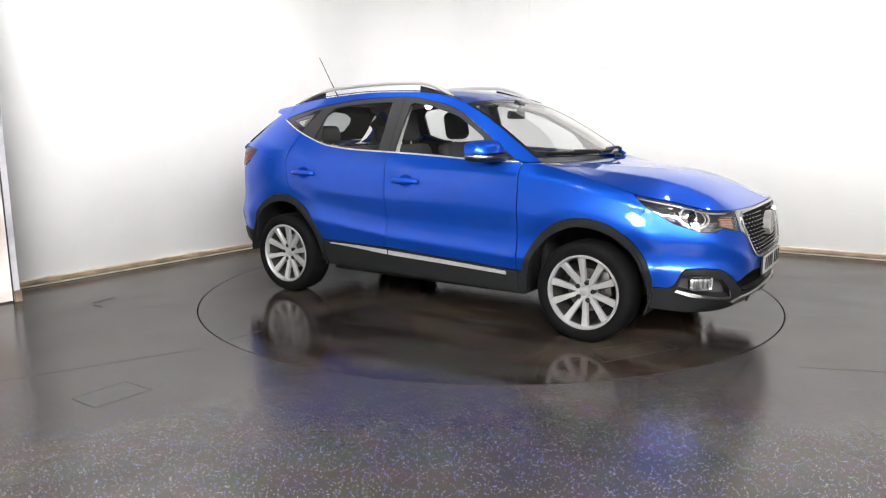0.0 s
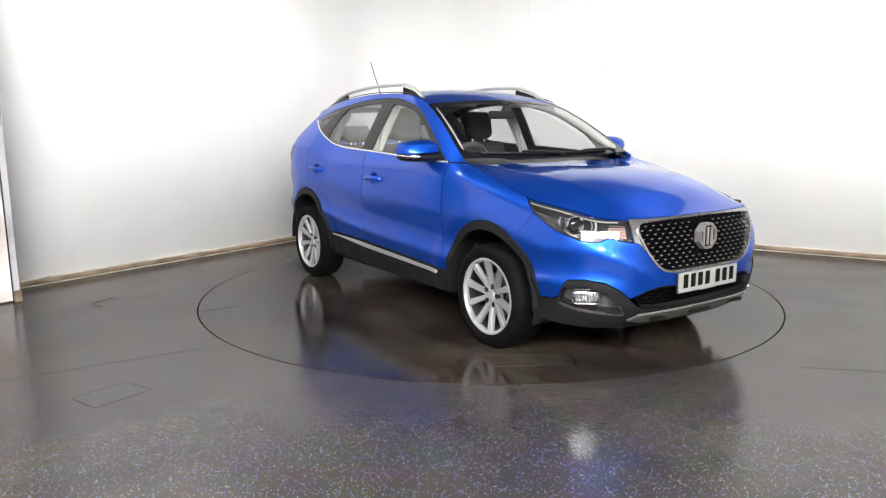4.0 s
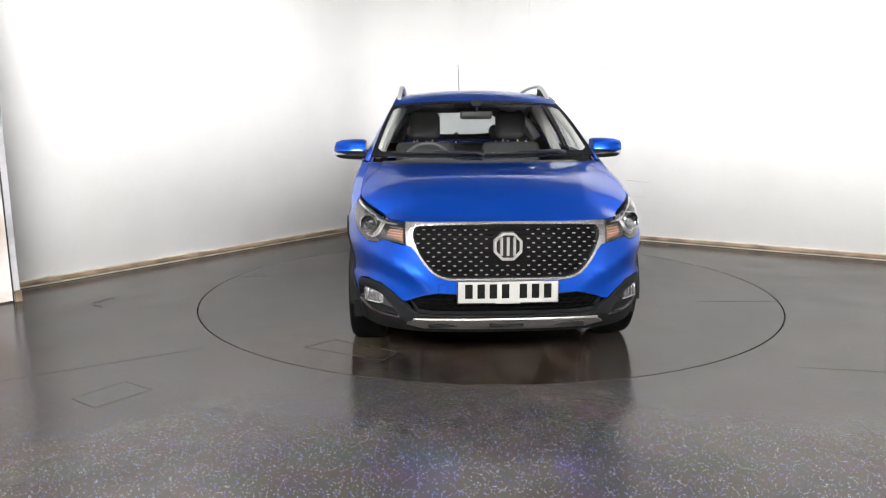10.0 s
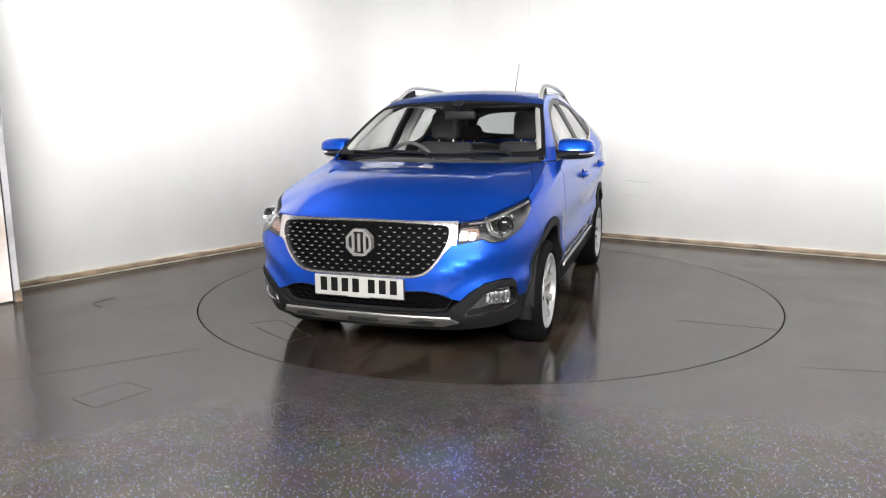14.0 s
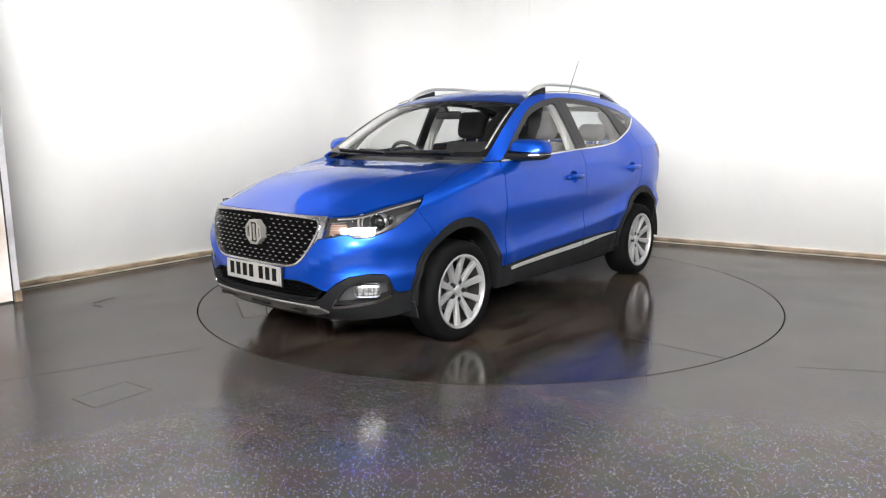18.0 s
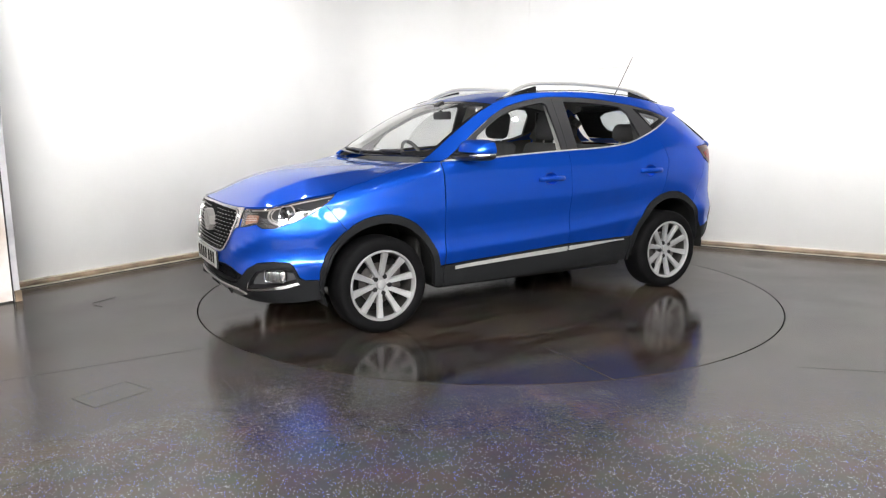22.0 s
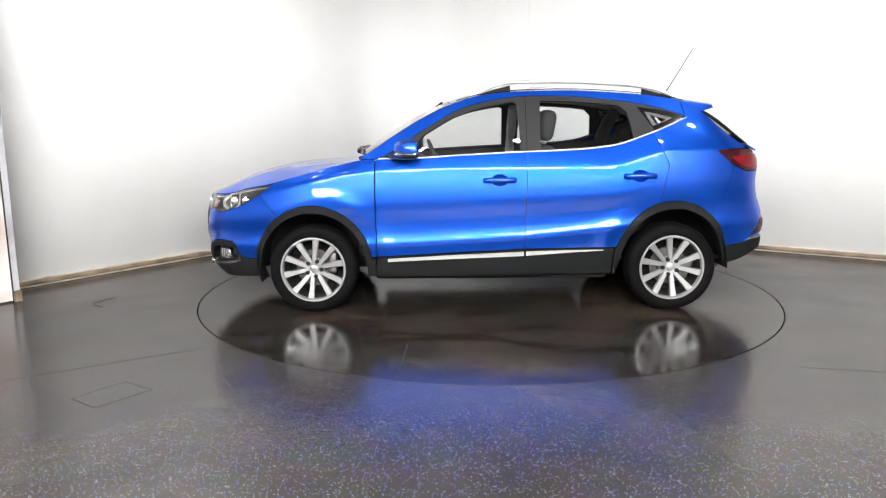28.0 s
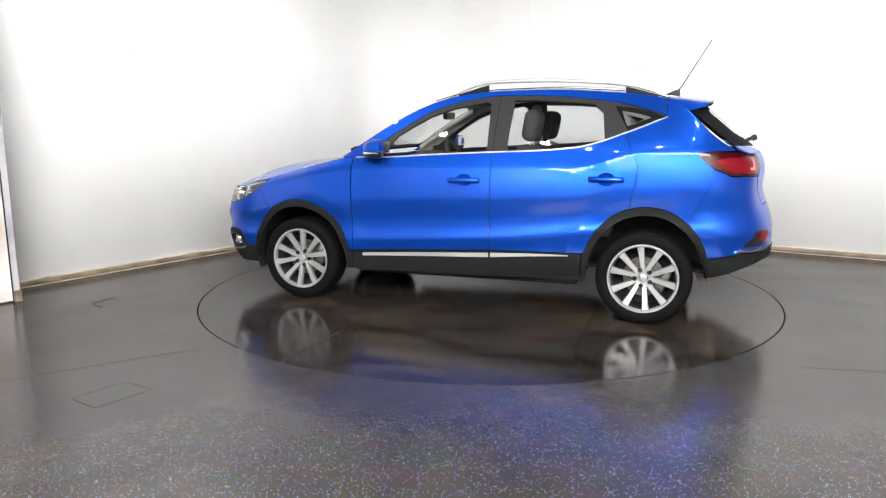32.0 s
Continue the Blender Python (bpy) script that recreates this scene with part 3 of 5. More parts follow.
bend = fair([(2.2, 1.8), (1.0, 1.8), (0.85, 1.35), (0.5, 1.2), (-1.3, 1.2), (-1.7, 1.6), (-2.1, 2.0)])


edge_high = fair([(2.3, 0.845), (2.0, 0.848), (1.95, 0.862), (1.87, 0.885), (1.75, 0.906), (1.65, 0.922), (1.585, 0.933), (1.5, 0.957), (1.4, 0.984), (1.3, 1.012), (1.2, 1.038), (1.1, 1.062), (1.0, 1.085), (0.95, 1.104)])


def edge_z(x):
    x = np.asarray(x, float)
    return np.where(x > 0.95, edge_high(np.maximum(x, 0.95)), edge_low(np.minimum(x, 0.95)))


def side_y(x, z):
    """Half-width of the body side at x and height z."""
    zc, ze = crease_z(x), edge_z(x)
    ze = np.maximum(ze, zc + 0.02)
    zf = fold_z(x)
    zm = zf + 0.6 * (zc - zf)
    zz = np.where(z < zf, z - zf + 0.50, np.where(z < zm, 0.50 + (z - zf) * 0.32 / (zm - zf), 0.82 + (z - zm) * 0.21 / (zc - zm)))
    yp = np.interp(-np.asarray(x, float), -PXY[:, 0], PXY[:, 1])
    low = yp + side_off(np.minimum(zz, 1.03))
    for wx in (1.292, -1.305):
        r = np.hypot(x - wx, z - 0.32)
        low = low + 0.007 * np.exp(-((r - 0.535) / 0.06) ** 2) * (z > 0.2) * np.clip((zc - z) / 0.12, 0, 1) ** 2
    q = np.clip((z - zc) / (ze - zc), 0, 1.15)
    ycr = yp - 0.021
    return np.where(z > zc, ycr + (edge_y(x) - ycr) * q ** bend(x), low)


def body(s, z):
    """The wrap-round surface of nose, side and tail; s < 0 is the car's right."""
    s, z = np.asarray(s, float), np.asarray(z, float)
    a = np.abs(s)
    x, y = outline(a)
    x2, y2 = outline(np.clip(a + 0.01, 0, SMAX))
    x1, y1 = outline(np.clip(a - 0.01, 0, SMAX))
    nx, ny = (y1 - y2), (x2 - x1)
    ln = np.hypot(nx, ny)
    nx, ny = -nx / ln, -ny / ln
    k = np.clip((np.abs(x) - 1.5) / 0.25, 0, 1)
    nx = nx * k * k * (3 - 2 * k)
    ny = np.sqrt(1 - nx * nx)
    at_end = (a < 0.012) | (a > SMAX - 0.012)
    nx = np.where(at_end, np.sign(x), nx)
    ny = np.where(at_end, 0.0, ny)
    wf, wr, ws = np.clip(nx, 0, 1) ** 2, np.clip(-nx, 0, 1) ** 2, ny ** 2
    kf = np.clip((np.abs(y) - 0.36) / 0.16, 0, 1)
    kf = kf * kf * (3 - 2 * kf)
    zr = 0.695 - 0.5 * np.clip(0.75 - np.abs(y), 0, 0.4)
    ledge = kf * (0.011 * np.exp(-((z - zr) / 0.032) ** 2) - 0.013 * np.exp(-((z - zr + 0.095) / 0.05) ** 2))
    d = wf * (front_off(z) + ledge) + wr * rear_off(z) + ws * (side_y(x, z) - y)
    return np.stack([x + nx * d, (y + ny * d) * np.where(s < 0, -1, 1), z], -1)


def z_top(s):
    """Height at which the body side meets the bonnet."""
    x, _ = outline(abs(s))
    return float(edge_z(x))


def top(x, y):
    """Windscreen, roof and rear window as one height field."""
    x, y = np.asarray(x, float), np.asarray(y, float)
    u = np.clip(np.abs(y) / edge_y(x), 0, 1.2)
    return np.stack([x, y, edge_low(np.minimum(x, 1.1)) + crown(x) * (1 - u ** 2.2)], -1)


RIM_S = np.linspace(0.0, sX(0.96), 90)
RIM = np.array([body(s, z_top(s)) for s in RIM_S])


def bonnet(x, y):
    """The bonnet's height field, drawn to the body's upper rim."""
    x, y = np.asarray(x, float), np.asarray(y, float)
    d = np.hypot(x[..., None] - RIM[:, 0], np.abs(y)[..., None] - RIM[:, 1])
    w = np.exp(-d / 0.02) + 1e-30
    gap = RIM[:, 2] - hood_z(RIM[:, 0], RIM[:, 1])
    fix = (w * gap).sum(-1) / w.sum(-1)
    return np.stack([x, y, hood_z(x, y) + fix * np.exp(-(d.min(-1) / 0.13) ** 2)], -1)


def inside(pts, poly):
    """Even-odd test of many points."""
    x, y = pts[:, 0], pts[:, 1]
    hit = np.zeros(len(pts), bool)
    q = np.asarray(poly)
    for (x0, y0), (x1, y1) in zip(q, np.roll(q, -1, 0)):
        c = (y0 > y) != (y1 > y)
        with np.errstate(divide="ignore", invalid="ignore"):
            hit ^= c & (x < (x1 - x0) * (y - y0) / (y1 - y0) + x0)
    return hit


def resample(poly, step):
    out = []
    for a, b in zip(poly, list(poly[1:]) + [poly[0]]):
        k = max(1, int(math.ceil(math.hypot(b[0] - a[0], b[1] - a[1]) / step)))
        out += [(a[0] + (b[0] - a[0]) * i / k, a[1] + (b[1] - a[1]) * i / k) for i in range(k)]
    keep = [p for i, p in enumerate(out) if math.hypot(p[0] - out[i - 1][0], p[1] - out[i - 1][1]) > 1e-4]
    return keep


def area2(poly):
    q = np.asarray(poly)
    return 0.5 * float(np.sum(q[:, 0] * np.roll(q[:, 1], -1) - np.roll(q[:, 0], -1) * q[:, 1]))


def inset(poly, gap):
    """Move a closed outline inwards."""
    q = np.asarray(poly, float)
    if area2(q) < 0:
        gap = -gap
    e0, e1 = q - np.roll(q, 1, 0), np.roll(q, -1, 0) - q
    n0 = np.stack([-e0[:, 1], e0[:, 0]], 1) / (np.linalg.norm(e0, axis=1)[:, None] + 1e-9)
    n1 = np.stack([-e1[:, 1], e1[:, 0]], 1) / (np.linalg.norm(e1, axis=1)[:, None] + 1e-9)
    m = n0 + n1
    m /= np.maximum(np.linalg.norm(m, axis=1), 0.5)[:, None]
    k = 1 / np.clip((m * n0).sum(1), 0.5, 1)
    return [tuple(p) for p in q + gap * m * k[:, None]]


def sheet(poly, surf, holes=(), off=0.0, depth=0.012, step=0.04, gap=0.0025, side=1, edge=0.02):
    """A trimmed piece of a surface with a turned-in rim: verts, faces, normals."""
    loops = [resample(inset(poly, gap), edge)] + [resample(inset(h, -gap), edge) for h in holes]
    allp, edges = [], []
    for lp in loops:
        o = len(allp)
        allp += lp
        edges += [(o + i, o + (i + 1) % len(lp)) for i in range(len(lp))]
    q = np.asarray(loops[0])
    lo, hi = q.min(0), q.max(0)
    gx, gy = np.meshgrid(np.arange(lo[0], hi[0], step), np.arange(lo[1], hi[1], step))
    g = np.stack([gx.ravel(), gy.ravel()], 1) + step * 0.37
    keep = inside(g, loops[0])
    for h in loops[1:]:
        keep &= ~inside(g, h)
    g = g[keep]
    if len(g):
        bd = np.asarray(allp)
        far = np.array([np.min(np.hypot(bd[:, 0] - p[0], bd[:, 1] - p[1])) > edge * 0.6 for p in g])
        g = g[far]
    src = [Vector(p) for p in allp] + [Vector(p) for p in g]
    from mathutils.geometry import delaunay_2d_cdt
    vs, _, fs, _, _, _ = delaunay_2d_cdt(src, edges, [], 0, 1e-6)
    P2 = np.array([tuple(v) for v in vs])
    fs = [f for f in fs if len(f) == 3]
    cen = np.array([P2[list(f)].mean(0) for f in fs])
    ok = inside(cen, loops[0])
    for h in loops[1:]:
        ok &= ~inside(cen, h)
    fs = [f for f, k in zip(fs, ok) if k]

    def lift(p):
        p = np.asarray(p, float)
        h = 0.004
        P = surf(p[:, 0], p[:, 1])
        da = surf(p[:, 0] + h, p[:, 1]) - surf(p[:, 0] - h, p[:, 1])
        db = surf(p[:, 0], p[:, 1] + h) - surf(p[:, 0], p[:, 1] - h)
        N = np.cross(da, db)
        N /= np.linalg.norm(N, axis=1)[:, None] + 1e-12
        ref = np.zeros_like(P)
        if surf is body:
            ref[:, 0], ref[:, 1] = np.where(np.abs(P[:, 0]) > 1.6, P[:, 0] - np.sign(P[:, 0]) * 1.6, 0), P[:, 1]
        else:
            ref[:, 2] = 1
        flip = (N * ref).sum(1) < 0
        N[flip] *= -1
        return P + off * N, N

    V, N = lift(P2)
    faces = []
    for f in fs:
        a, b, c = (V[i] for i in f)
        faces.append(f if np.dot(np.cross(b - a, c - a), N[f[0]]) > 0 else f[::-1])
    V, N = list(V), list(N)
    if depth > 0:
        for lp in loops:
            if area2(lp) < 0:
                lp = lp[::-1]
            Pb, Nb = lift(lp)
            o, k = len(V), len(lp)
            V += list(Pb) + list(Pb - depth * Nb)
            N += [np.zeros(3)] * (2 * k)
            faces += [(o + i, o + k + i, o + k + (i + 1) % k, o + (i + 1) % k) for i in range(k)]
    V, N = np.array(V), np.array(N)
    if side < 0:
        V = V * (1, -1, 1)
        N = N * (1, -1, 1)
        faces = [f[::-1] for f in faces]
    return V, faces, N


def panel(name, poly, surf, mat, parent, holes=(), label="", **kw):
    V, F, N = sheet(poly, surf, holes, **kw)
    return link_mesh(name, V, F, mat, parent, label, True, N)


def arc(cx, cz, r, a0, a1, n=14, squeeze=1.0):
    """Points of an arc on the side, degrees from the car's front upwards, as (x, z)."""
    return [(cx + r * math.cos(radians(a0 + (a1 - a0) * k / n)), cz + r * squeeze * math.sin(radians(a0 + (a1 - a0) * k / n))) for k in range(n + 1)]


def on_side(pts):
    """(x, z) on the side into (s, z)."""
    return [(sX(x), z) for x, z in pts]


def both(poly):
    """Close a half outline (s >= 0, from centre to centre) with its mirror image."""
    return list(poly) + [(-s, z) for s, z in reversed(poly) if s > 1e-6]


FW, RW, AXLE = 1.292, -1.300, 0.318
belt = smooth_line([(0.81, 1.106), (0.51, 1.112), (0.27, 1.127), (-0.13, 1.147), (-0.53, 1.162), (-0.77, 1.180), (-0.93, 1.208), (-1.14, 1.28), (-1.27, 1.33), (-1.41, 1.388)], 5)
win_top = smooth_line([(-1.41, 1.388), (-1.38, 1.408), (-1.25, 1.452), (-1.07, 1.492), (-0.80, 1.528), (-0.56, 1.545), (-0.30, 1.550), (-0.14, 1.540), (0.07, 1.502), (0.27, 1.437), (0.52, 1.29), (0.70, 1.172), (0.81, 1.106)], 5)
beltc = curve([(x, z) for x, z in belt])
wtopc = curve([(x, z) for x, z in win_top[1:-1]])
REAR_GAP = smooth_line([(-1.145, 1.285), (-1.20, 1.16), (-1.24, 1.07), (-1.232, 0.99), (-1.19, 0.785)], 4)
F_OUT = arc(FW, 0.315, 0.435, 10, 172, 26, 1.08)
R_OUT = arc(RW - 0.005, 0.325, 0.425, 18, 162, 26, 1.125)

SIDES = ((1, "left"), (-1, "right"))


def sill_line(x):
    """Lower edge of the painted doors."""
    return float(np.interp(x, [-0.95, -0.23, 0.85], [0.468, 0.462, 0.408]))


def top_edge(s0, s1, n=16, drop=0.0):
    return [(s, z_top(s) - drop) for s in np.linspace(s0, s1, n)]


# head lamp outline, on the wrap
S_TIP = sX(1.585)
HL = [(S_TIP, z_top(S_TIP) - 0.006)] + top_edge(S_TIP - 0.03, sY(0.555), 12, 0.006) + \
     [(sY(0.545), 0.80), (sY(0.535), 0.722), (sY(0.60), 0.735), (sY(0.655), 0.748), (sY(0.69), 0.726), (sY(0.745), 0.728), (sX(1.90), 0.748), (sX(1.82), 0.775), (sX(1.73), 0.822), (sX(1.65), 0.872)]
HL_LOW = HL[-9:]
GR_OUT = [(0.0, z_top(0.0) - 0.004)] + top_edge(0.05, sY(0.545), 8, 0.004) + [(sY(0.535), 0.775), (sY(0.527), 0.722), (sY(0.502), 0.716), (sY(0.478), 0.690), (sY(0.437), 0.640), (sY(0.385), 0.585), (sY(0.325), 0.551), (sY(0.27), 0.543), (0.0, 0.541)]
GR_IN = smooth_line([(0.0, 0.829), (sY(0.30), 0.826), (sY(0.44), 0.820), (sY(0.482), 0.813), (sY(0.494), 0.788), (sY(0.486), 0.745), (sY(0.443), 0.662), (sY(0.381), 0.589), (sY(0.321), 0.562), (sY(0.25), 0.557), (0.0, 0.557)], 4)
LOW_GR = [(0.0, 0.455), (sY(0.37), 0.468), (sY(0.44), 0.452), (sY(0.505), 0.425), (sY(0.47), 0.372), (sY(0.40), 0.362), (0.0, 0.360)]
FOG = [(sY(0.795), 0.470), (sY(0.72), 0.476), (sY(0.655), 0.452), (sY(0.60), 0.385), (sY(0.575), 0.342), (sY(0.66), 0.350), (sY(0.76), 0.368), (sY(0.805), 0.392)]
s_arch = sX(1.712)
CLAD_TOP = [(s_arch, 0.392), (sX(1.80), 0.394), (sX(1.835), 0.415), (sX(1.865), 0.485), (sX(1.885), 0.510), (sY(0.74), 0.520), (sY(0.66), 0.508), (sY(0.595), 0.466), (sY(0.545), 0.418), (sY(0.49), 0.368)]
SKID = [(0.0, 0.333), (sY(0.44), 0.327), (sY(0.50), 0.322), (sY(0.545), 0.298), (sY(0.50), 0.288), (sY(0.45), 0.275), (0.0, 0.272)]
SEAM = [(sX(1.66), 0.865), (sX(1.60), 0.78), (sX(1.532), 0.694)]
# rear lamp and rear bumper outlines
TAIL = [(sX(-1.585), 1.158), (sX(-1.64), 1.163), (sX(-1.75), 1.166), (sX(-1.88), 1.160), (sR(0.70), 1.150), (sR(0.55), 1.14), (sR(0.52), 1.06), (sR(0.62), 1.005), (sR(0.72), 1.000), (sX(-1.82), 1.010), (sX(-1.695), 1.068)]
R_SEAM = [(sX(-1.725), 1.040), (sX(-1.66), 0.88), (sX(-1.575), 0.700)]

for sd, word in SIDES:
    kw = dict(side=sd)
    # front wing
    arch_up = [p for p in F_OUT if p[0] < 1.535]
    wing = [(sX(0.838), 1.104), (sX(0.838), 0.70), (sX(0.832), sill_line(0.83))] + on_side([(0.862, 0.408)]) + on_side([p for p in reversed(arch_up) if p[1] > 0.43]) + \
           [(s, z) for s, z in reversed(SEAM)] + [(sX(1.615), 0.897), (S_TIP + 0.01, z_top(S_TIP) - 0.004)]
    wing += [(sX(x), float(edge_z(x))) for x in np.linspace(1.56, 0.955, 56)]
    panel("front_wing", wing, body, "paint", car, step=0.017, edge=0.014, gap=0.0012, **kw)
    # doors
    fd = [(sX(0.832), float(beltc(0.81)) - 0.004), (sX(0.834), 0.70), (sX(0.828), sill_line(0.83)), (sX(0.3), sill_line(0.3)), (sX(-0.235), sill_line(-0.235)), (sX(-0.238), 0.75), (sX(-0.245), 1.03), (sX(-0.245), float(beltc(-0.245)))]
    fd += on_side([(x, z) for x, z in reversed(belt) if -0.23 < x < 0.80])
    grip_hole = lambda dx, dz: [(sX(dx) + 0.057 * math.cos(a_), dz + 0.041 * math.sin(a_)) for a_ in np.linspace(0, 2 * math.pi, 33)[:-1]]
    front_door = panel("front_door", fd, body, "paint", car, holes=(grip_hole(-0.05, 0.957),), step=0.017, edge=0.014, **kw)
    arch_r = [p for p in R_OUT if p[0] > -1.185]
    rd = [(sX(-0.245), float(beltc(-0.245))), (sX(-0.245), 1.03), (sX(-0.238), 0.75), (sX(-0.235), sill_line(-0.235)), (sX(-0.88), sill_line(-0.88))] + \
         on_side(arch_r) + on_side(list(reversed(REAR_GAP))) + on_side([(x, z) for x, z in reversed(belt) if -1.13 < x < -0.26])
    rear_door = panel("rear_door", rd, body, "paint", car, holes=(grip_hole(-1.04, 0.981),), step=0.017, edge=0.014, **kw)
    # rear quarter with the rear pillar
    arch_q = [p for p in R_OUT if -1.575 < p[0] < -1.195]
    qp = on_side(REAR_GAP) + on_side(arch_q) + [(s, z) for s, z in reversed(R_SEAM)] + [(sX(-1.705), 1.058), (sX(-1.625), 1.160), (sX(-1.75), 1.170), (sX(-1.865), 1.170)]
    qp += [(sX(x), float(edge_z(x))) for x in (-1.865, -1.80, -1.74, -1.68, -1.62, -1.56, -1.50, -1.45, -1.40)] + on_side([(-1.405, 1.392)]) + on_side([(x, z) for x, z in reversed(belt) if -1.40 < x < -1.15])
    panel("rear_quarter", qp, body, "paint", car, gap=0.0016, step=0.02, edge=0.014, **kw)
    # cant rail and windscreen pillar
    cant = on_side([(x, z) for x, z in win_top[1:-1]]) + [(sX(0.835), 1.108), (sX(0.955), 1.108)] + [(sX(x), float(edge_z(x))) for x in (0.94, 0.85, 0.75, 0.62, 0.5, 0.4, 0.3, 0.2, 0.1, 0.0, -0.14, -0.35, -0.56, -0.8, -0.97, -1.12, -1.26, -1.34, -1.395)]
    panel("cant_rail", cant, body, "paint", car, gap=0.0015, step=0.02, edge=0.015, **kw)
    panel("cant_lining", cant, body, "trim", car, off=-0.03, gap=0.004, depth=0.0, step=0.06, **kw)
    # window surround with three panes
    fg = [(sX(0.60), float(beltc(0.60)) + 0.012)] + [(sX(x), float(wtopc(x)) - 0.036) for x in (0.50, 0.40, 0.27, 0.15, 0.02, -0.10, -0.155)] + [(sX(-0.185), 1.49), (sX(-0.195), 1.30), (sX(-0.20), float(beltc(-0.2)) + 0.012)] + [(sX(x), float(beltc(x)) + 0.012) for x in (-0.05, 0.15, 0.35)]
    rg = [(sX(-0.345), float(beltc(-0.345)) + 0.012), (sX(-0.345), 1.30), (sX(-0.358), float(wtopc(-0.36)) - 0.036)] + [(sX(x), float(wtopc(x)) - 0.034) for x in (-0.5, -0.65, -0.8, -0.925)] + [(sX(-0.985), 1.425), (sX(-1.01), float(beltc(-1.01)) + 0.016)] + [(sX(x), float(beltc(x)) + 0.012) for x in (-0.93, -0.85, -0.7, -0.5)]
    qo = on_side([(-1.062, 1.466), (-1.18, 1.452), (-1.30, 1.430), (-1.372, 1.402), (-1.388, 1.388), (-1.27, 1.346), (-1.162, 1.300)])
    qr = on_side([(-1.108, 1.436), (-1.20, 1.420), (-1.296, 1.394), (-1.305, 1.386), (-1.23, 1.358), (-1.158, 1.330), (-1.148, 1.338)])
    qg = on_side([(-1.143, 1.410), (-1.20, 1.398), (-1.258, 1.381), (-1.255, 1.375), (-1.22, 1.360), (-1.180, 1.345)])
    surround = on_side(belt[1:-1]) + on_side([(x, z) for x, z in win_top[1:-1]])
    panel("window_surround", surround, body, "pillar", car, holes=(fg, rg, qo), off=-0.003, gap=0.001, depth=0.02, **kw)
    for nm, poly, mat, par in (("front_side_window", fg, "glass", front_door), ("rear_side_window", rg, "glass_dark", rear_door), ("quarter_window", qg, "glass", car)):
        g = panel(nm, poly, body, mat, par, off=-0.009, gap=-0.004, depth=0.0, **kw)
        g.visible_shadow = False
    # joint between the doors' frames
    pl = [(sX(-0.242), float(beltc(-0.24)) + 0.004), (sX(-0.246), float(beltc(-0.24)) + 0.004), (sX(-0.252), float(wtopc(-0.25)) - 0.004), (sX(-0.248), float(wtopc(-0.25)) - 0.004)]
    panel("door_joint", pl, body, "gap", front_door, off=0.0, depth=0.0, gap=0.0, **kw)
    qf = panel("quarter_window_frame", qo, body, "gloss", car, holes=(qr,), off=-0.002, depth=0.012, gap=0.0, **kw)
    panel("seal", qr, body, "seal", qf, holes=(qg,), off=-0.006, depth=0.008, gap=0.0, **kw)
    # bright strip along the belt
    lo = [(x, z - 0.002) for x, z in belt]
    hi = [(x, z + (0.006 if x > -1.38 else 0.003)) for x, z in belt]
    panel("belt_strip", on_side(lo) + on_side(list(reversed(hi))), body, "satin", car, off=0.005, depth=0.008, gap=0.0, step=0.03, **kw)
    # inner door trims, seen through the glass and at the joints
    lining = [(sX(0.80), 1.09), (sX(0.80), 0.45), (sX(-0.84), 0.48), (sX(-0.86), 0.72), (sX(-1.12), 0.90), (sX(-1.13), 1.22)] + [(sX(x), float(beltc(x)) + 0.004) for x in (-0.9, -0.6, -0.2, 0.3, 0.6)]
    panel("door_lining", lining, body, "dash", car, off=-0.045, depth=0.0, gap=0.0, step=0.06, **kw)
    tail_lining = [(sX(-1.14), 0.84), (sX(-1.14), 1.26), (sX(-1.41), 1.378), (sX(-1.45), 1.475), (sX(-1.57), 1.385), (sX(-1.80), 1.17), (sX(-1.86), 0.84)]
    panel("boot_lining", tail_lining, body, "dash", car, off=-0.06, depth=0.0, gap=0.0, step=0.06, **kw)
    for dx, dz, door in ((-0.05, 0.957, front_door), (-1.04, 0.981, rear_door)):
        base_y = float(side_y(dx, dz)) * sd
        ov = lathe_bm([(0.060, 0.0015), (0.055, -0.010), (0.043, -0.024), (0.025, -0.031), (0.002, -0.033)], 32, "Y")
        bmesh.ops.delete(ov, geom=[max(ov.faces, key=lambda f_: f_.calc_area())], context="FACES")
        for v_ in ov.verts:
            x_, z_ = dx + v_.co.x, dz + v_.co.z * 0.72
            v_.co = Vector((x_, float(side_y(x_, z_)) * sd + (v_.co.y - 0.002) * sd, z_))
        part("handle_recess", ov, "paint", door, smooth=True)
        grip = tube_bm(smooth_line([(dx + 0.108, base_y + sd * 0.004, dz - 0.001), (dx + 0.095, base_y + sd * 0.024, dz), (dx + 0.04, base_y + sd * 0.038, dz + 0.002), (dx - 0.04, base_y + sd * 0.038, dz + 0.002), (dx - 0.095, base_y + sd * 0.024, dz), (dx - 0.108, base_y + sd * 0.004, dz - 0.001)], 4), 0.013, 12, 1.45)
        part("door_handle", grip, "paint", door, smooth=True)
    # cladding over the arches, sill and bright sill strip
    fo, ro = F_OUT, R_OUT
    fi = arc(FW, 0.315, 0.388, 10, 172, 26, 1.065)
    ri = arc(RW - 0.005, 0.325, 0.378, 18, 162, 26, 1.11)
    fband = on_side([(1.715, 0.392)] + fo[1:] + [(0.862, 0.40), (0.838, 0.40), (0.838, 0.262), (0.90, 0.262)] + list(reversed(fi)) + [(1.70, 0.30)])
    panel("arch_trim", fband, body, "plastic", car, off=0.010, depth=0.05, step=0.03, **kw)
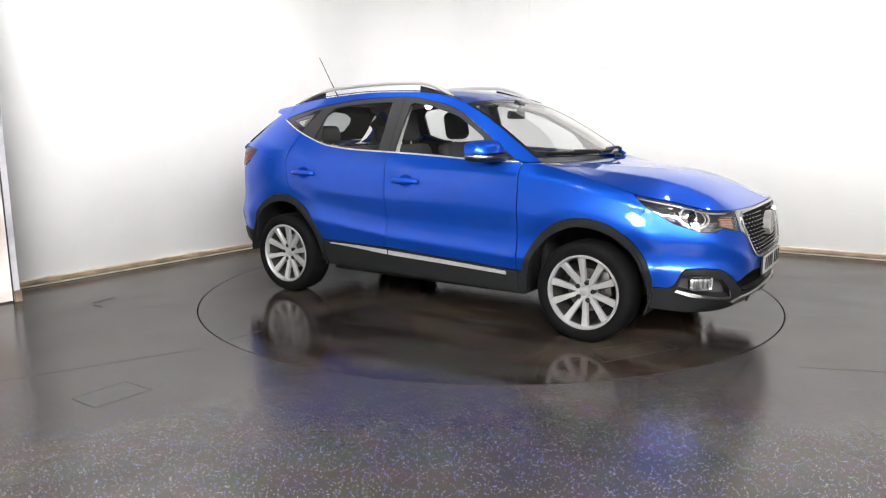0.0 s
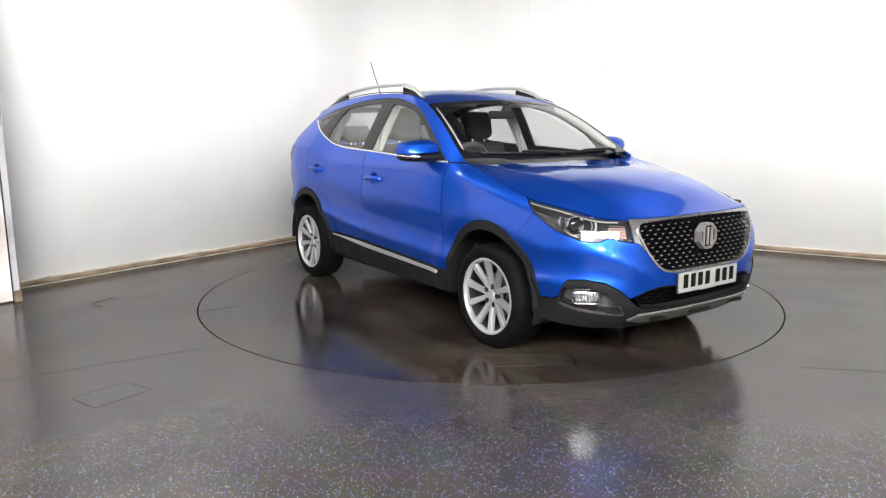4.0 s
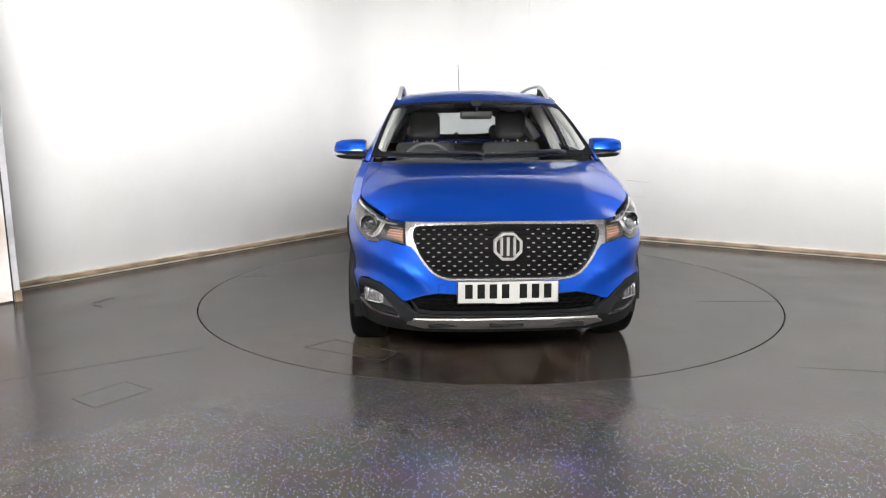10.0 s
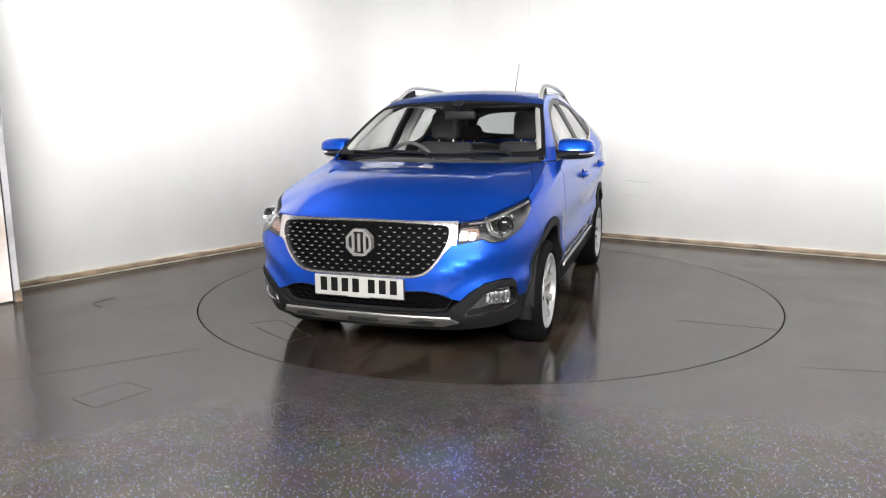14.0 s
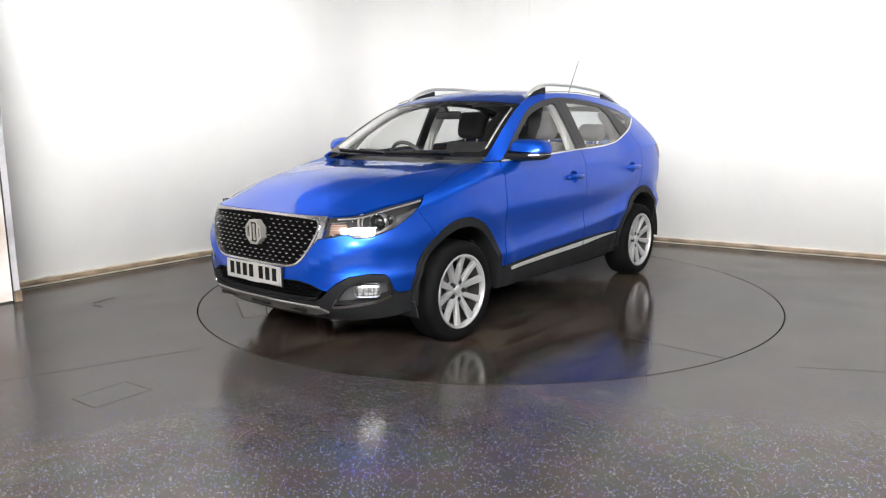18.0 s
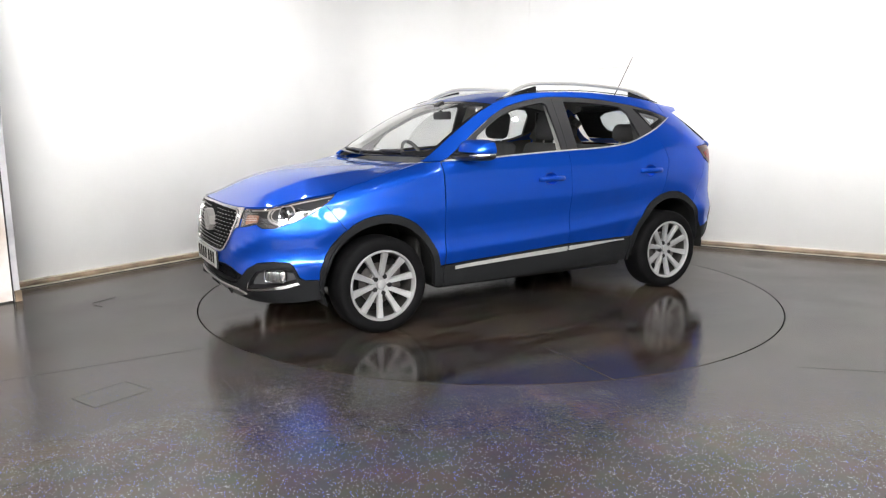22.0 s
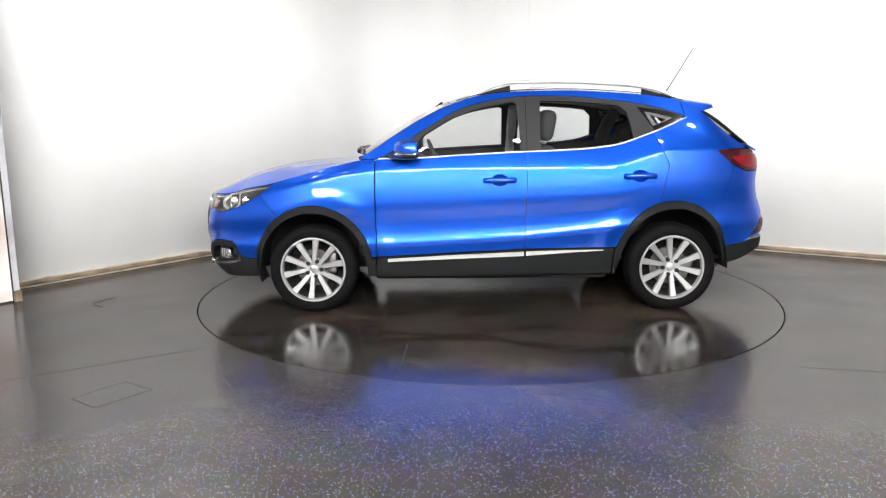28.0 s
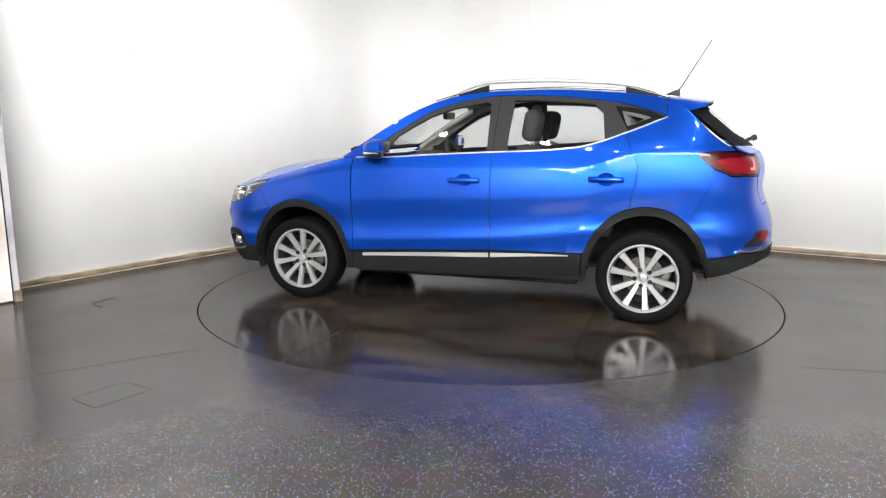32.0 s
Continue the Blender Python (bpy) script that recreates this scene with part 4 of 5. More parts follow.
    rband = on_side([(-0.885, 0.462)] + ro + [(-1.72, 0.462), (-1.705, 0.36)] + list(reversed(ri)) + [(-0.93, 0.40), (-0.90, 0.265), (-0.875, 0.265)])
    panel("arch_trim", rband, body, "plastic", car, off=0.010, depth=0.05, step=0.03, **kw)
    sill = [(sX(0.834), sill_line(0.834) - 0.004), (sX(0.834), 0.258), (sX(0.0), 0.262), (sX(-0.872), 0.268), (sX(-0.882), sill_line(-0.88) - 0.004), (sX(-0.235), sill_line(-0.235) - 0.004)]
    panel("sill", sill, body, "plastic", car, off=0.006, depth=0.05, **kw)
    for xa, xb, za0, za1, zb0, zb1 in ((0.755, -0.229, 0.372, 0.398, 0.410, 0.446), (-0.241, -0.80, 0.411, 0.447, 0.446, 0.456)):
        st = [(sX(xa), za0), (sX((xa + xb) / 2), (za0 + zb0) / 2 + 0.002), (sX(xb), zb0), (sX(xb), zb1), (sX((xa + xb) / 2), (za1 + zb1) / 2 + 0.003), (sX(xa), za1)]
        panel("sill_strip", st, body, "satin", car, off=0.016, depth=0.014, step=0.03, **kw)
    # head lamp
    hl = new("headlight")
    hl.parent = car
    panel("housing", HL, body, "lampinner", hl, off=-0.085, gap=0.004, depth=0.0, **kw)
    V, F, N = sheet(HL, body, off=0.0, gap=0.003, depth=0.09, step=0.05, side=sd)
    ring_faces = [f_ for f_ in F if len(f_) == 4]
    link_mesh("bezel", V, ring_faces, "lampinner", hl, "", True)
    lens = panel("lens", HL, body, "lens", hl, off=0.0015, gap=0.003, depth=0.0, **kw)
    lens.visible_shadow = False

    def at(s, z, d):
        p, q0, q1 = body(s, z), body(s + 0.01, z), body(s - 0.01, z)
        t = q0 - q1
        nrm = np.array([-t[1], t[0], 0.0])
        nrm /= np.linalg.norm(nrm)
        if nrm[0] < 0 and p[0] > 1.5:
            nrm = -nrm
        r = p + nrm * d
        return Vector((r[0], r[1] * sd, r[2])), Vector((nrm[0], nrm[1] * sd, 0))
    for s_, z_, r_, nm in ((sY(0.715), 0.795, 0.036, "projector"), (sX(1.83), 0.812, 0.022, "side_reflector")):
        c, nd = at(s_, z_, -0.055)
        if nm == "projector":
            c = Vector((1.885, 0.735 * sd, 0.808))
        fw_dir = Vector((0.94, 0.34 * sd, 0)).normalized()
        rot = fw_dir.to_track_quat("Y", "Z").to_matrix().to_4x4()
        b1 = lathe_bm([(r_ * 1.42, -0.03), (r_ * 1.42, 0.008), (r_ * 1.30, 0.012), (r_ * 1.12, 0.004), (r_ * 1.10, -0.03)], 36, "Y")
        bmesh.ops.transform(b1, matrix=Matrix.Translation(c) @ rot, verts=b1.verts)
        part(nm + "_ring", b1, "reflector", hl, smooth=True)
        b2 = lathe_bm([(r_ * 1.06, -0.02)] + [(r_ * math.cos(a_), r_ * 0.55 * math.sin(a_) - 0.006) for a_ in (0.0, 0.35, 0.7, 1.05, 1.35)] + [(0.001, r_ * 0.55 - 0.006)], 32, "Y")
        bmesh.ops.transform(b2, matrix=Matrix.Translation(c) @ rot, verts=b2.verts)
        part(nm, b2, "gloss", hl, smooth=True)
    for rr_, hh_, a0, a1, wd_ in ((0.095, 0.058, 112, 262, 0.0065), (0.095, 0.058, -82, 62, 0.0065), (0.072, 0.046, 118, 250, 0.004)):
        drl = bmesh.new()
        pts = []
        for k in range(25):
            a_ = radians(a0 + (a1 - a0) * k / 24)
            p_, _ = at(sX(1.935) - rr_ * math.cos(a_) * -1, 0.803 + hh_ * math.sin(a_), -0.034)
            pts.append(p_)
        tube_bm(pts, wd_, 8, bm=drl)
        part("running_light", drl, "skid", hl, smooth=True)
    ind = [(sY(0.648), 0.765), (sY(0.648), 0.812), (sY(0.562), 0.806), (sY(0.556), 0.745)]
    panel("indicator", ind, body, "amber", hl, off=-0.02, gap=0.0, depth=0.01, **kw)
    fin = bmesh.new()
    for k in range(4):
        z_ = 0.765 + 0.013 * k
        tube_bm([at(sY(0.56 + 0.085 * i / 5), z_ + 0.0012 * i, -0.016)[0] for i in range(6)], 0.0022, 6, bm=fin)
    part("indicator_ribs", fin, "skid", hl)
    brow = bmesh.new()
    tube_bm([at(s_, z_top(s_) - 0.022, -0.012)[0] for s_ in np.linspace(S_TIP - 0.02, sY(0.60), 14)], 0.005, 6, bm=brow)
    part("brow_strip", brow, "skid", hl, smooth=True)
    # fog lamp
    fog = new("fog_light")
    fog.parent = car
    panel("pocket", FOG, body, "lampinner", fog, off=-0.045, gap=-0.002, depth=0.0, **kw)
    V, F, N = sheet(FOG, body, off=0.006, gap=0.001, depth=0.055, side=sd)
    link_mesh("pocket_wall", V, [f_ for f_ in F if len(f_) == 4], "black", fog, "", True)
    c, _ = at(sY(0.735), 0.424, -0.024)
    b1 = bmesh.new()
    rot3 = Vector((0.74, 0.67 * sd, 0)).normalized().to_track_quat("Y", "Z").to_matrix()
    box_bm((0.15, 0.03, 0.084), c, 0.024, rot3, b1, 4)
    part("reflector", b1, "reflector", fog, smooth=True)
    for k in range(8):
        part("lens_rib", box_bm((0.006, 0.004, 0.062), c + rot3 @ Vector((-0.052 + 0.015 * k, 0.016, 0)), 0.001, rot3, None, 1), "lampinner" if k % 2 else "reflector", fog)
    chr_low = [FOG[3], FOG[4], FOG[5], FOG[6], FOG[7], (FOG[7][0] + 0.012, FOG[7][1] - 0.018), (sY(0.77), 0.348), (sY(0.66), 0.331), (sY(0.570), 0.324), (sY(0.563), 0.335), (sY(0.592), 0.385)]
    panel("bright_trim", chr_low, body, "chrome", fog, off=0.010, gap=0.001, depth=0.012, step=0.03, **kw)
    # tail lamp
    tl = new("tail_light")
    tl.parent = car
    panel("lens", TAIL, body, "red_dark", tl, off=0.004, depth=0.02, **kw)
    inner = [(sX(-1.70), 1.108), (sX(-1.80), 1.128), (sX(-1.92), 1.128), (sR(0.60), 1.122), (sR(0.60), 1.022), (sR(0.70), 1.018), (sX(-1.84), 1.030), (sX(-1.76), 1.060)]
    panel("lit_section", inner, body, "red_lens", tl, off=0.006, depth=0.003, step=0.03, **kw)
    bar = [(sX(-1.74), 1.098), (sX(-1.82), 1.104), (sX(-1.82), 1.092), (sX(-1.745), 1.086)]
    panel("light_bar", bar, body, "red_bright", tl, off=0.008, depth=0.003, step=0.03, **kw)
    refl = [(sR(0.700), 1.118), (sR(0.655), 1.116), (sR(0.655), 1.040), (sR(0.715), 1.040), (sR(0.725), 1.06), (sR(0.69), 1.062), (sR(0.68), 1.10)]
    panel("reversing_lens", refl, body, "pink_lens", tl, off=0.0075, depth=0.003, step=0.02, **kw)
    # fuel flap outline is on the right wing only
    if sd < 0:
        ff = [(sX(-1.42 + 0.075 * math.cos(a_)), 1.0 + 0.078 * math.sin(a_)) for a_ in np.linspace(0, 2 * math.pi, 29)[:-1]]
        panel("fuel_flap_joint", ff, body, "gap", car, off=0.0006, gap=0.0, depth=0.0, step=0.03, **kw)
        panel("fuel_flap", ff, body, "paint", car, off=0.0014, gap=0.0026, depth=0.002, step=0.03, **kw)

# bonnet
def shut_y(x, y):
    """The bonnet's side joint runs inboard of the wing's crease towards the screen."""
    k = min(1.0, max(0.0, (1.50 - x) / 0.50))
    return y - 0.085 * k * k * (3 - 2 * k)


rim_pts = [(float(p[0]), float(p[1])) for p in RIM[::2] if p[0] > 0.975]
hood_out = [(x, shut_y(x, y)) for x, y in rim_pts] + [(0.950, 0.690), (0.948, 0.655), (0.985, 0.45), (1.018, 0.2), (1.024, 0.0)]
wing_side = [(x, y) for x, y in rim_pts if x < 1.50]
wing_top = wing_side + [(0.93, 0.765), (0.925, 0.72), (0.945, 0.692)] + [(x, shut_y(x, y)) for x, y in reversed(wing_side)]
for sd, word in SIDES:
    panel("wing_top", [(x, y * sd) for x, y in wing_top], bonnet, "paint", car, depth=0.015, step=0.03, gap=0.0005)
hood_poly = hood_out + [(x, -y) for x, y in reversed(hood_out[1:-1])]
panel("bonnet", hood_poly, bonnet, "paint", car, depth=0.02, step=0.02)
cowl = [(0.935, 0.755), (0.965, 0.73), (0.955, 0.66), (1.0, 0.45), (1.03, 0.2), (1.035, 0.0)]
cowl = cowl + [(x, -y) for x, y in reversed(cowl[:-1])] + [(0.90, -0.74), (0.93, -0.4), (0.945, 0), (0.93, 0.4), (0.90, 0.74)]
panel("cowl_panel", cowl, bonnet, "border", car, off=-0.022, gap=0.0, depth=0.03)

# windscreen with its dark border, roof, rear window
def rim(xf, yk, n=9):
    """A line across the car: x = xf(u), half-width yk."""
    return [(xf(u), u * yk) for u in np.linspace(-1, 1, n)]


def edge_pts(x0, x1, n, k):
    return [(x, float(edge_y(x)) * k) for x in np.linspace(x0, x1, n)]


scr_out = rim(lambda u: 1.02 - 0.105 * u * u, 0.72) + [(x, y) for x, y in edge_pts(0.90, 0.30, 16, 1.0)] + [(x, y) for x, y in reversed(rim(lambda u: 0.318 - 0.026 * u * u, 0.628))] + [(x, -y) for x, y in reversed(edge_pts(0.90, 0.30, 16, 1.0))]
scr_in = rim(lambda u: 0.968 - 0.095 * u * u, 0.690) + [(x, y) for x, y in edge_pts(0.83, 0.37, 12, 0.958)] + [(x, y) for x, y in reversed(rim(lambda u: 0.362 - 0.025 * u * u, 0.57))] + [(x, -y) for x, y in reversed(edge_pts(0.83, 0.37, 12, 0.958))]
panel("windscreen_border", scr_out, top, "gloss", car, holes=(scr_in,), off=0.0, gap=0.0015, depth=0.008)
ws = panel("windscreen", scr_in, top, "glass", car, off=-0.0015, gap=-0.004, depth=0.0, step=0.05)
ws.visible_shadow = False
roof_front = [(x, y) for x, y in rim(lambda u: 0.316 - 0.026 * u * u, 0.629)]
roof_poly = roof_front + edge_pts(0.28, -1.40, 44, 1.0) + [(-1.402, 0.3), (-1.402, 0.0), (-1.402, -0.3)] + [(x, -y) for x, y in reversed(edge_pts(0.28, -1.40, 44, 1.0))]
panel("roof", roof_poly, top, "paint", car, depth=0.012, step=0.045)
rw_poly = [(-1.56, 0.0), (-1.55, 0.40)] + edge_pts(-1.54, -1.83, 12, 0.97) + [(-1.90, 0.60), (-1.965, 0.35), (-1.99, 0.0)]
rw_poly = rw_poly + [(x, -y) for x, y in reversed(rw_poly[1:-1])]
rw_in = [(-1.66, 0.0), (-1.66, 0.32), (-1.69, 0.42), (-1.76, 0.47), (-1.83, 0.47), (-1.88, 0.38), (-1.915, 0.2), (-1.925, 0.0)]
rw_in = rw_in + [(x, -y) for x, y in reversed(rw_in[1:-1])]
panel("rear_window_border", rw_poly, top, "border", car, holes=(rw_in,), gap=0.002, depth=0.008)
tg_top = [(-1.992, 0.0), (-1.967, 0.35), (-1.902, 0.602)] + edge_pts(-1.835, -1.93, 5, 0.985) + [(-1.985, 0.55), (-2.03, 0.30), (-2.04, 0.0)]
tg_top = tg_top + [(x, -y) for x, y in reversed(tg_top[1:-1])]
panel("tailgate_shoulder", tg_top, top, "paint", car, off=-0.002, gap=0.002, depth=0.01, step=0.03)
rwg = panel("rear_window", rw_in, top, "privacy", car, off=-0.002, gap=-0.004, depth=0.0)
rwg.visible_shadow = False

# tailgate spoiler
def loft(name, rows, mat, parent, label="", smooth=True):
    """Skin through equal rows of points."""
    n = len(rows[0])
    verts = [p for r in rows for p in r]
    faces = [(i * n + j, i * n + (j + 1) % n, (i + 1) * n + (j + 1) % n, (i + 1) * n + j) for i in range(len(rows) - 1) for j in range(n)]
    faces += [tuple(range(n)), tuple(reversed(range((len(rows) - 1) * n, len(rows) * n)))]
    bm = bmesh.new()
    vs = [bm.verts.new(p) for p in verts]
    for f_ in faces:
        bm.faces.new([vs[i] for i in f_])
    return part(name, bm, mat, parent, label, smooth)


z_start = float(top(-1.402, 0.0)[2])
side_start = float(edge_low(-1.405))
SPAN = np.linspace(-1, 1, 19)
rows, under = [], []
for v in np.linspace(0, 1, 12):
    x0 = -1.405 - 0.315 * v
    zc = z_start + (1.510 - z_start) * v
    zs = side_start + (1.478 - side_start) * v
    half = float(edge_y(-1.405)) * (1 - v) + 0.54 * v
    z_low = min(zs - 0.012, max(float(edge_low(x0)) - 0.004, 1.425 + 0.04 * max(0.0, (-1.54 - x0) / 0.2)))
    y_low = half + (float(edge_y(max(x0, -1.56))) - half) * (1 - v) ** 0.5
    ring = [(x0 + 0.06 * v, -y_low, z_low)]
    for u in SPAN:
        w = abs(u)
        ring.append((x0 + 0.07 * v * w ** 4, u * half, zc + (zs - zc) * w ** 3))
    ring.append((x0 + 0.06 * v, y_low, z_low))
    back = [(x + 0.004, y * 0.975, z - (0.010 if abs(y) < half else -0.002)) for x, y, z in reversed(ring)]
    rows.append(ring + back)
    low_ = [(x0 + 0.012 + 0.06 * v * abs(u) ** 4, u * y_low * 0.985, z_low + 0.004 + (zc - 0.022 - z_low) * v * (1 - u * u) * 0.8) for u in SPAN]
    under.append(low_ + [(x, y * 0.98, z + 0.006) for x, y, z in reversed(low_)])
spoiler = loft("tailgate_spoiler", rows, "paint", car)
loft("underside", under, "border", spoiler)

# rear bumper, tailgate and their lower trim
for sd, word in SIDES:
    rb = [(s, z) for s, z in R_SEAM] + on_side([p for p in R_OUT if p[0] < -1.575]) + [(sX(-1.70), 0.468), (sX(-1.80), 0.478), (sR(0.76), 0.498), (sR(0.60), 0.506), (sR(0.0) - 0.01, 0.506), (sR(0.0) - 0.01, 0.80), (sR(0.50), 0.80), (sR(0.60), 0.995), (sX(-1.83), 1.004), (sX(-1.715), 1.052)]
    panel("rear_bumper", rb, body, "paint", car, side=sd, gap=0.0008)
    tg = [(sR(0.0) - 0.005, 0.805), (sR(0.50), 0.805), (sR(0.585), 1.0), (sR(0.51), 1.06), (sR(0.54), 1.146), (sR(0.35), 1.16), (sR(0.0) - 0.005, 1.165)]
    panel("tailgate", tg, body, "paint", car, side=sd)
    lowr = [(sX(-1.705), 0.460), (sX(-1.80), 0.473), (sR(0.76), 0.493), (sR(0.60), 0.501), (sR(0.0) - 0.01, 0.501), (sR(0.0) - 0.01, 0.43), (sR(0.60), 0.435), (sR(0.72), 0.40), (sX(-1.88), 0.368), (sX(-1.80), 0.345), (sX(-1.705), 0.325)]
    panel("rear_lower_trim", lowr, body, "plastic", car, side=sd, off=0.006, depth=0.03)
    br = [(sR(0.785), 0.498), (sR(0.72), 0.505), (sR(0.60), 0.512), (sR(0.60), 0.534), (sR(0.71), 0.530), (sR(0.775), 0.520)]
    panel("bumper_strip", br, body, "chrome", car, side=sd, off=0.012, depth=0.012, step=0.03)
    pk = [(sR(0.762), 0.535), (sR(0.60), 0.545), (sR(0.60), 0.655), (sR(0.675), 0.650), (sR(0.70), 0.61)]
    panel("rear_fog_pocket", pk, body, "black", car, side=sd, off=0.006, depth=0.010, step=0.03)
    rl = [(sR(0.655), 0.575), (sR(0.655), 0.635), (sR(0.52), 0.635), (sR(0.52), 0.575)]
    panel("rear_reflector", rl, body, "red_lens", car, side=sd, off=0.010, depth=0.006, step=0.03)
b1 = bmesh.new()
tube_bm([(-1.95, 0.0, 1.222), (-1.985, 0.0, 1.235), (-1.99, 0.0, 1.236), (-2.02, 0.0, 1.246)], [0.014, 0.014, 0.024, 0.020], 14, bm=b1)
part("rear_wiper_pivot", b1, "black", car, smooth=True)

# front bumper: painted shell with openings
clad_line = list(reversed(CLAD_TOP))
shell = [(0.0, 0.460), (sY(0.37), 0.473), (sY(0.44), 0.457), (sY(0.512), 0.428)] + [(s, z + 0.002) for s, z in clad_line if z > 0.39 and s > sY(0.52)]
shell += on_side([p for p in F_OUT if p[0] > 1.53 and p[1] > 0.40]) + [(s, z) for s, z in reversed(SEAM)] + [(sX(1.645), 0.873)]
shell += [(s, z) for s, z in reversed(HL_LOW[:-1])] + [(s, z) for s, z in GR_OUT[-9:-1]] + [(0.0, 0.538)]
clean = []
for p_ in shell:
    if not clean or math.hypot(p_[0] - clean[-1][0], p_[1] - clean[-1][1]) > 0.004:
        clean.append(p_)
bumper = panel("front_bumper", clean + [(-s, z) for s, z in reversed(clean[1:-1])], body, "paint", car, gap=0.002, step=0.035)

# towing-eye cover
tow = [(-sY(0.335) + 0.026 * math.copysign(abs(math.cos(a_)) ** 0.4, math.cos(a_)), 0.500 + 0.026 * math.copysign(abs(math.sin(a_)) ** 0.4, math.sin(a_))) for a_ in np.linspace(0, 2 * math.pi, 25)[:-1]]
panel("towing_eye_joint", tow, body, "gap", car, off=0.0006, gap=0.0, depth=0.0, step=0.02, edge=0.01)
panel("towing_eye_cover", tow, body, "paint", car, off=0.0014, gap=0.002, depth=0.002, step=0.02, edge=0.01)

# front lower cladding
low = [(0.0, 0.350), (sY(0.40), 0.352), (sY(0.47), 0.357), (sY(0.495), 0.372)] + clad_line[1:] + [(s_arch + 0.005, 0.30), (sX(1.69), 0.262), (sX(1.88), 0.250), (sY(0.70), 0.244), (sY(0.45), 0.236), (0.0, 0.234)]
low = low + [(-s, z) for s, z in reversed(low[1:-1])]
panel("front_lower_trim", low, body, "plastic", car, holes=(FOG, [(-s, z) for s, z in FOG]), off=0.006, depth=0.03, step=0.035)
skid = panel("skid_plate", both(SKID), body, "skid_dark", car, off=0.018, depth=0.016, step=0.03)
for yc in (-0.325, 0.0, 0.325):
    b1 = bmesh.new()
    box_bm((0.012, 0.185, 0.021), (float(body(abs(sY(abs(yc))), 0.296)[0]) + 0.021, yc, 0.294), 0.004, Matrix.Rotation(-0.28 * yc, 3, "Z"), b1)
    part("skid_slot", b1, "gap", skid)

lip = [Vector(body(s_, 0.330 - 0.006 * (abs(s_) / 0.5) ** 4)) + Vector((0.019, 0, 0)) for s_ in np.linspace(-sY(0.50), sY(0.50), 31)]
part("lip", tube_bm(lip, 0.0055, 8), "skid", skid, smooth=True)

# grille: bright frame, dark insert, bright studs
grille = new("grille")
grille.parent = car
panel("corner_trim", both(GR_OUT), body, "bright", grille, holes=(inset(both(GR_IN), -0.007),), off=0.006, depth=0.02, step=0.03, gap=0.001)
panel("frame", inset(both(GR_IN), -0.012), body, "bright", grille, holes=(both(GR_IN),), off=0.012, depth=0.038, step=0.03, gap=0.0)
panel("insert", both(GR_IN), body, "mesh", grille, off=-0.022, depth=0.0, gap=-0.004, step=0.05)
net = bmesh.new()
stud_mesh = bpy.data.meshes.new("stud")
sb = box_bm((0.010, 0.016, 0.0045), (0, 0, 0), 0.002, None, None, 1)
sb.to_mesh(stud_mesh)
sb.free()
stud_mesh.materials.append(M["skid"])
PX, PZ = 0.055, 0.0255
for r in range(12):
    z = 0.574 + r * PZ * 0.9
    for k in range(-11, 12):
        yv = (k + 0.5 * (r % 2)) * PX
        s_ = math.copysign(sY(abs(yv)), yv)
        if not inside(np.array([[s_, z]]), np.asarray(inset(both(GR_IN), 0.012)))[0]:
            continue
        p = Vector(body(s_, z)) + Vector((-0.006, 0, 0))
        turn = Matrix.Rotation(-0.35 * yv, 3, "Z")
        if abs(yv) > 0.085 or abs(z - 0.72) > 0.085:
            so = new("stud", stud_mesh)
            so.parent = grille
            so.matrix_basis = Matrix.Translation(p) @ turn.to_4x4()
        pts = []
        for i in range(5):
            q = (i / 4 - 0.5) * PX
            sq = math.copysign(sY(abs(yv + q)), yv + q)
            pts.append(Vector(body(sq, z - 0.004 + 0.0105 * (2 * q / PX) ** 2)) + Vector((-0.013, 0, 0)))
        tube_bm(pts, 0.0030, 5, bm=net)
part("mesh", net, "mesh", grille)
# emblem: an eight-sided bright ring with plain bars
badge = new("emblem")
badge.parent = car
ex = 2.188


def octagon(r):
    return [(r * math.sin(radians(22.5 + 45 * k)), r * 0.98 * math.cos(radians(22.5 + 45 * k))) for k in range(8)]


def plate_bm(poly, holes, x0, x1):
    """A flat upright piece facing forward."""
    bm = bmesh.new()
    rings = [[bm.verts.new((x, y, z)) for y, z in poly] for x in (x0, x1)]
    k = len(poly)
    if holes:
        inner = [[bm.verts.new((x, y, z)) for y, z in holes] for x in (x0, x1)]
        for i in range(k):
            j = (i + 1) % k
            bm.faces.new((rings[1][i], rings[1][j], inner[1][j], inner[1][i]))
            bm.faces.new((inner[0][i], inner[1][i], inner[1][j], inner[0][j]))
    else:
        bm.faces.new(rings[1])
    for i in range(k):
        j = (i + 1) % k
        bm.faces.new((rings[0][i], rings[0][j], rings[1][j], rings[1][i]))
    return bm


zc0 = 0.722
up_ = lambda pts: [(y, z + zc0) for y, z in pts]
part("back", plate_bm(up_(octagon(0.078)), None, ex - 0.03, ex), "gloss", badge)
part("ring", plate_bm(up_(octagon(0.080)), up_(octagon(0.066)), ex - 0.03, ex + 0.012), "skid", badge)
for y0 in (-0.034, 0.0, 0.034):
    part("bar", box_bm((0.010, 0.015, 0.098), (ex + 0.004, y0, zc0), 0.002, None, None, 1), "skid", badge)


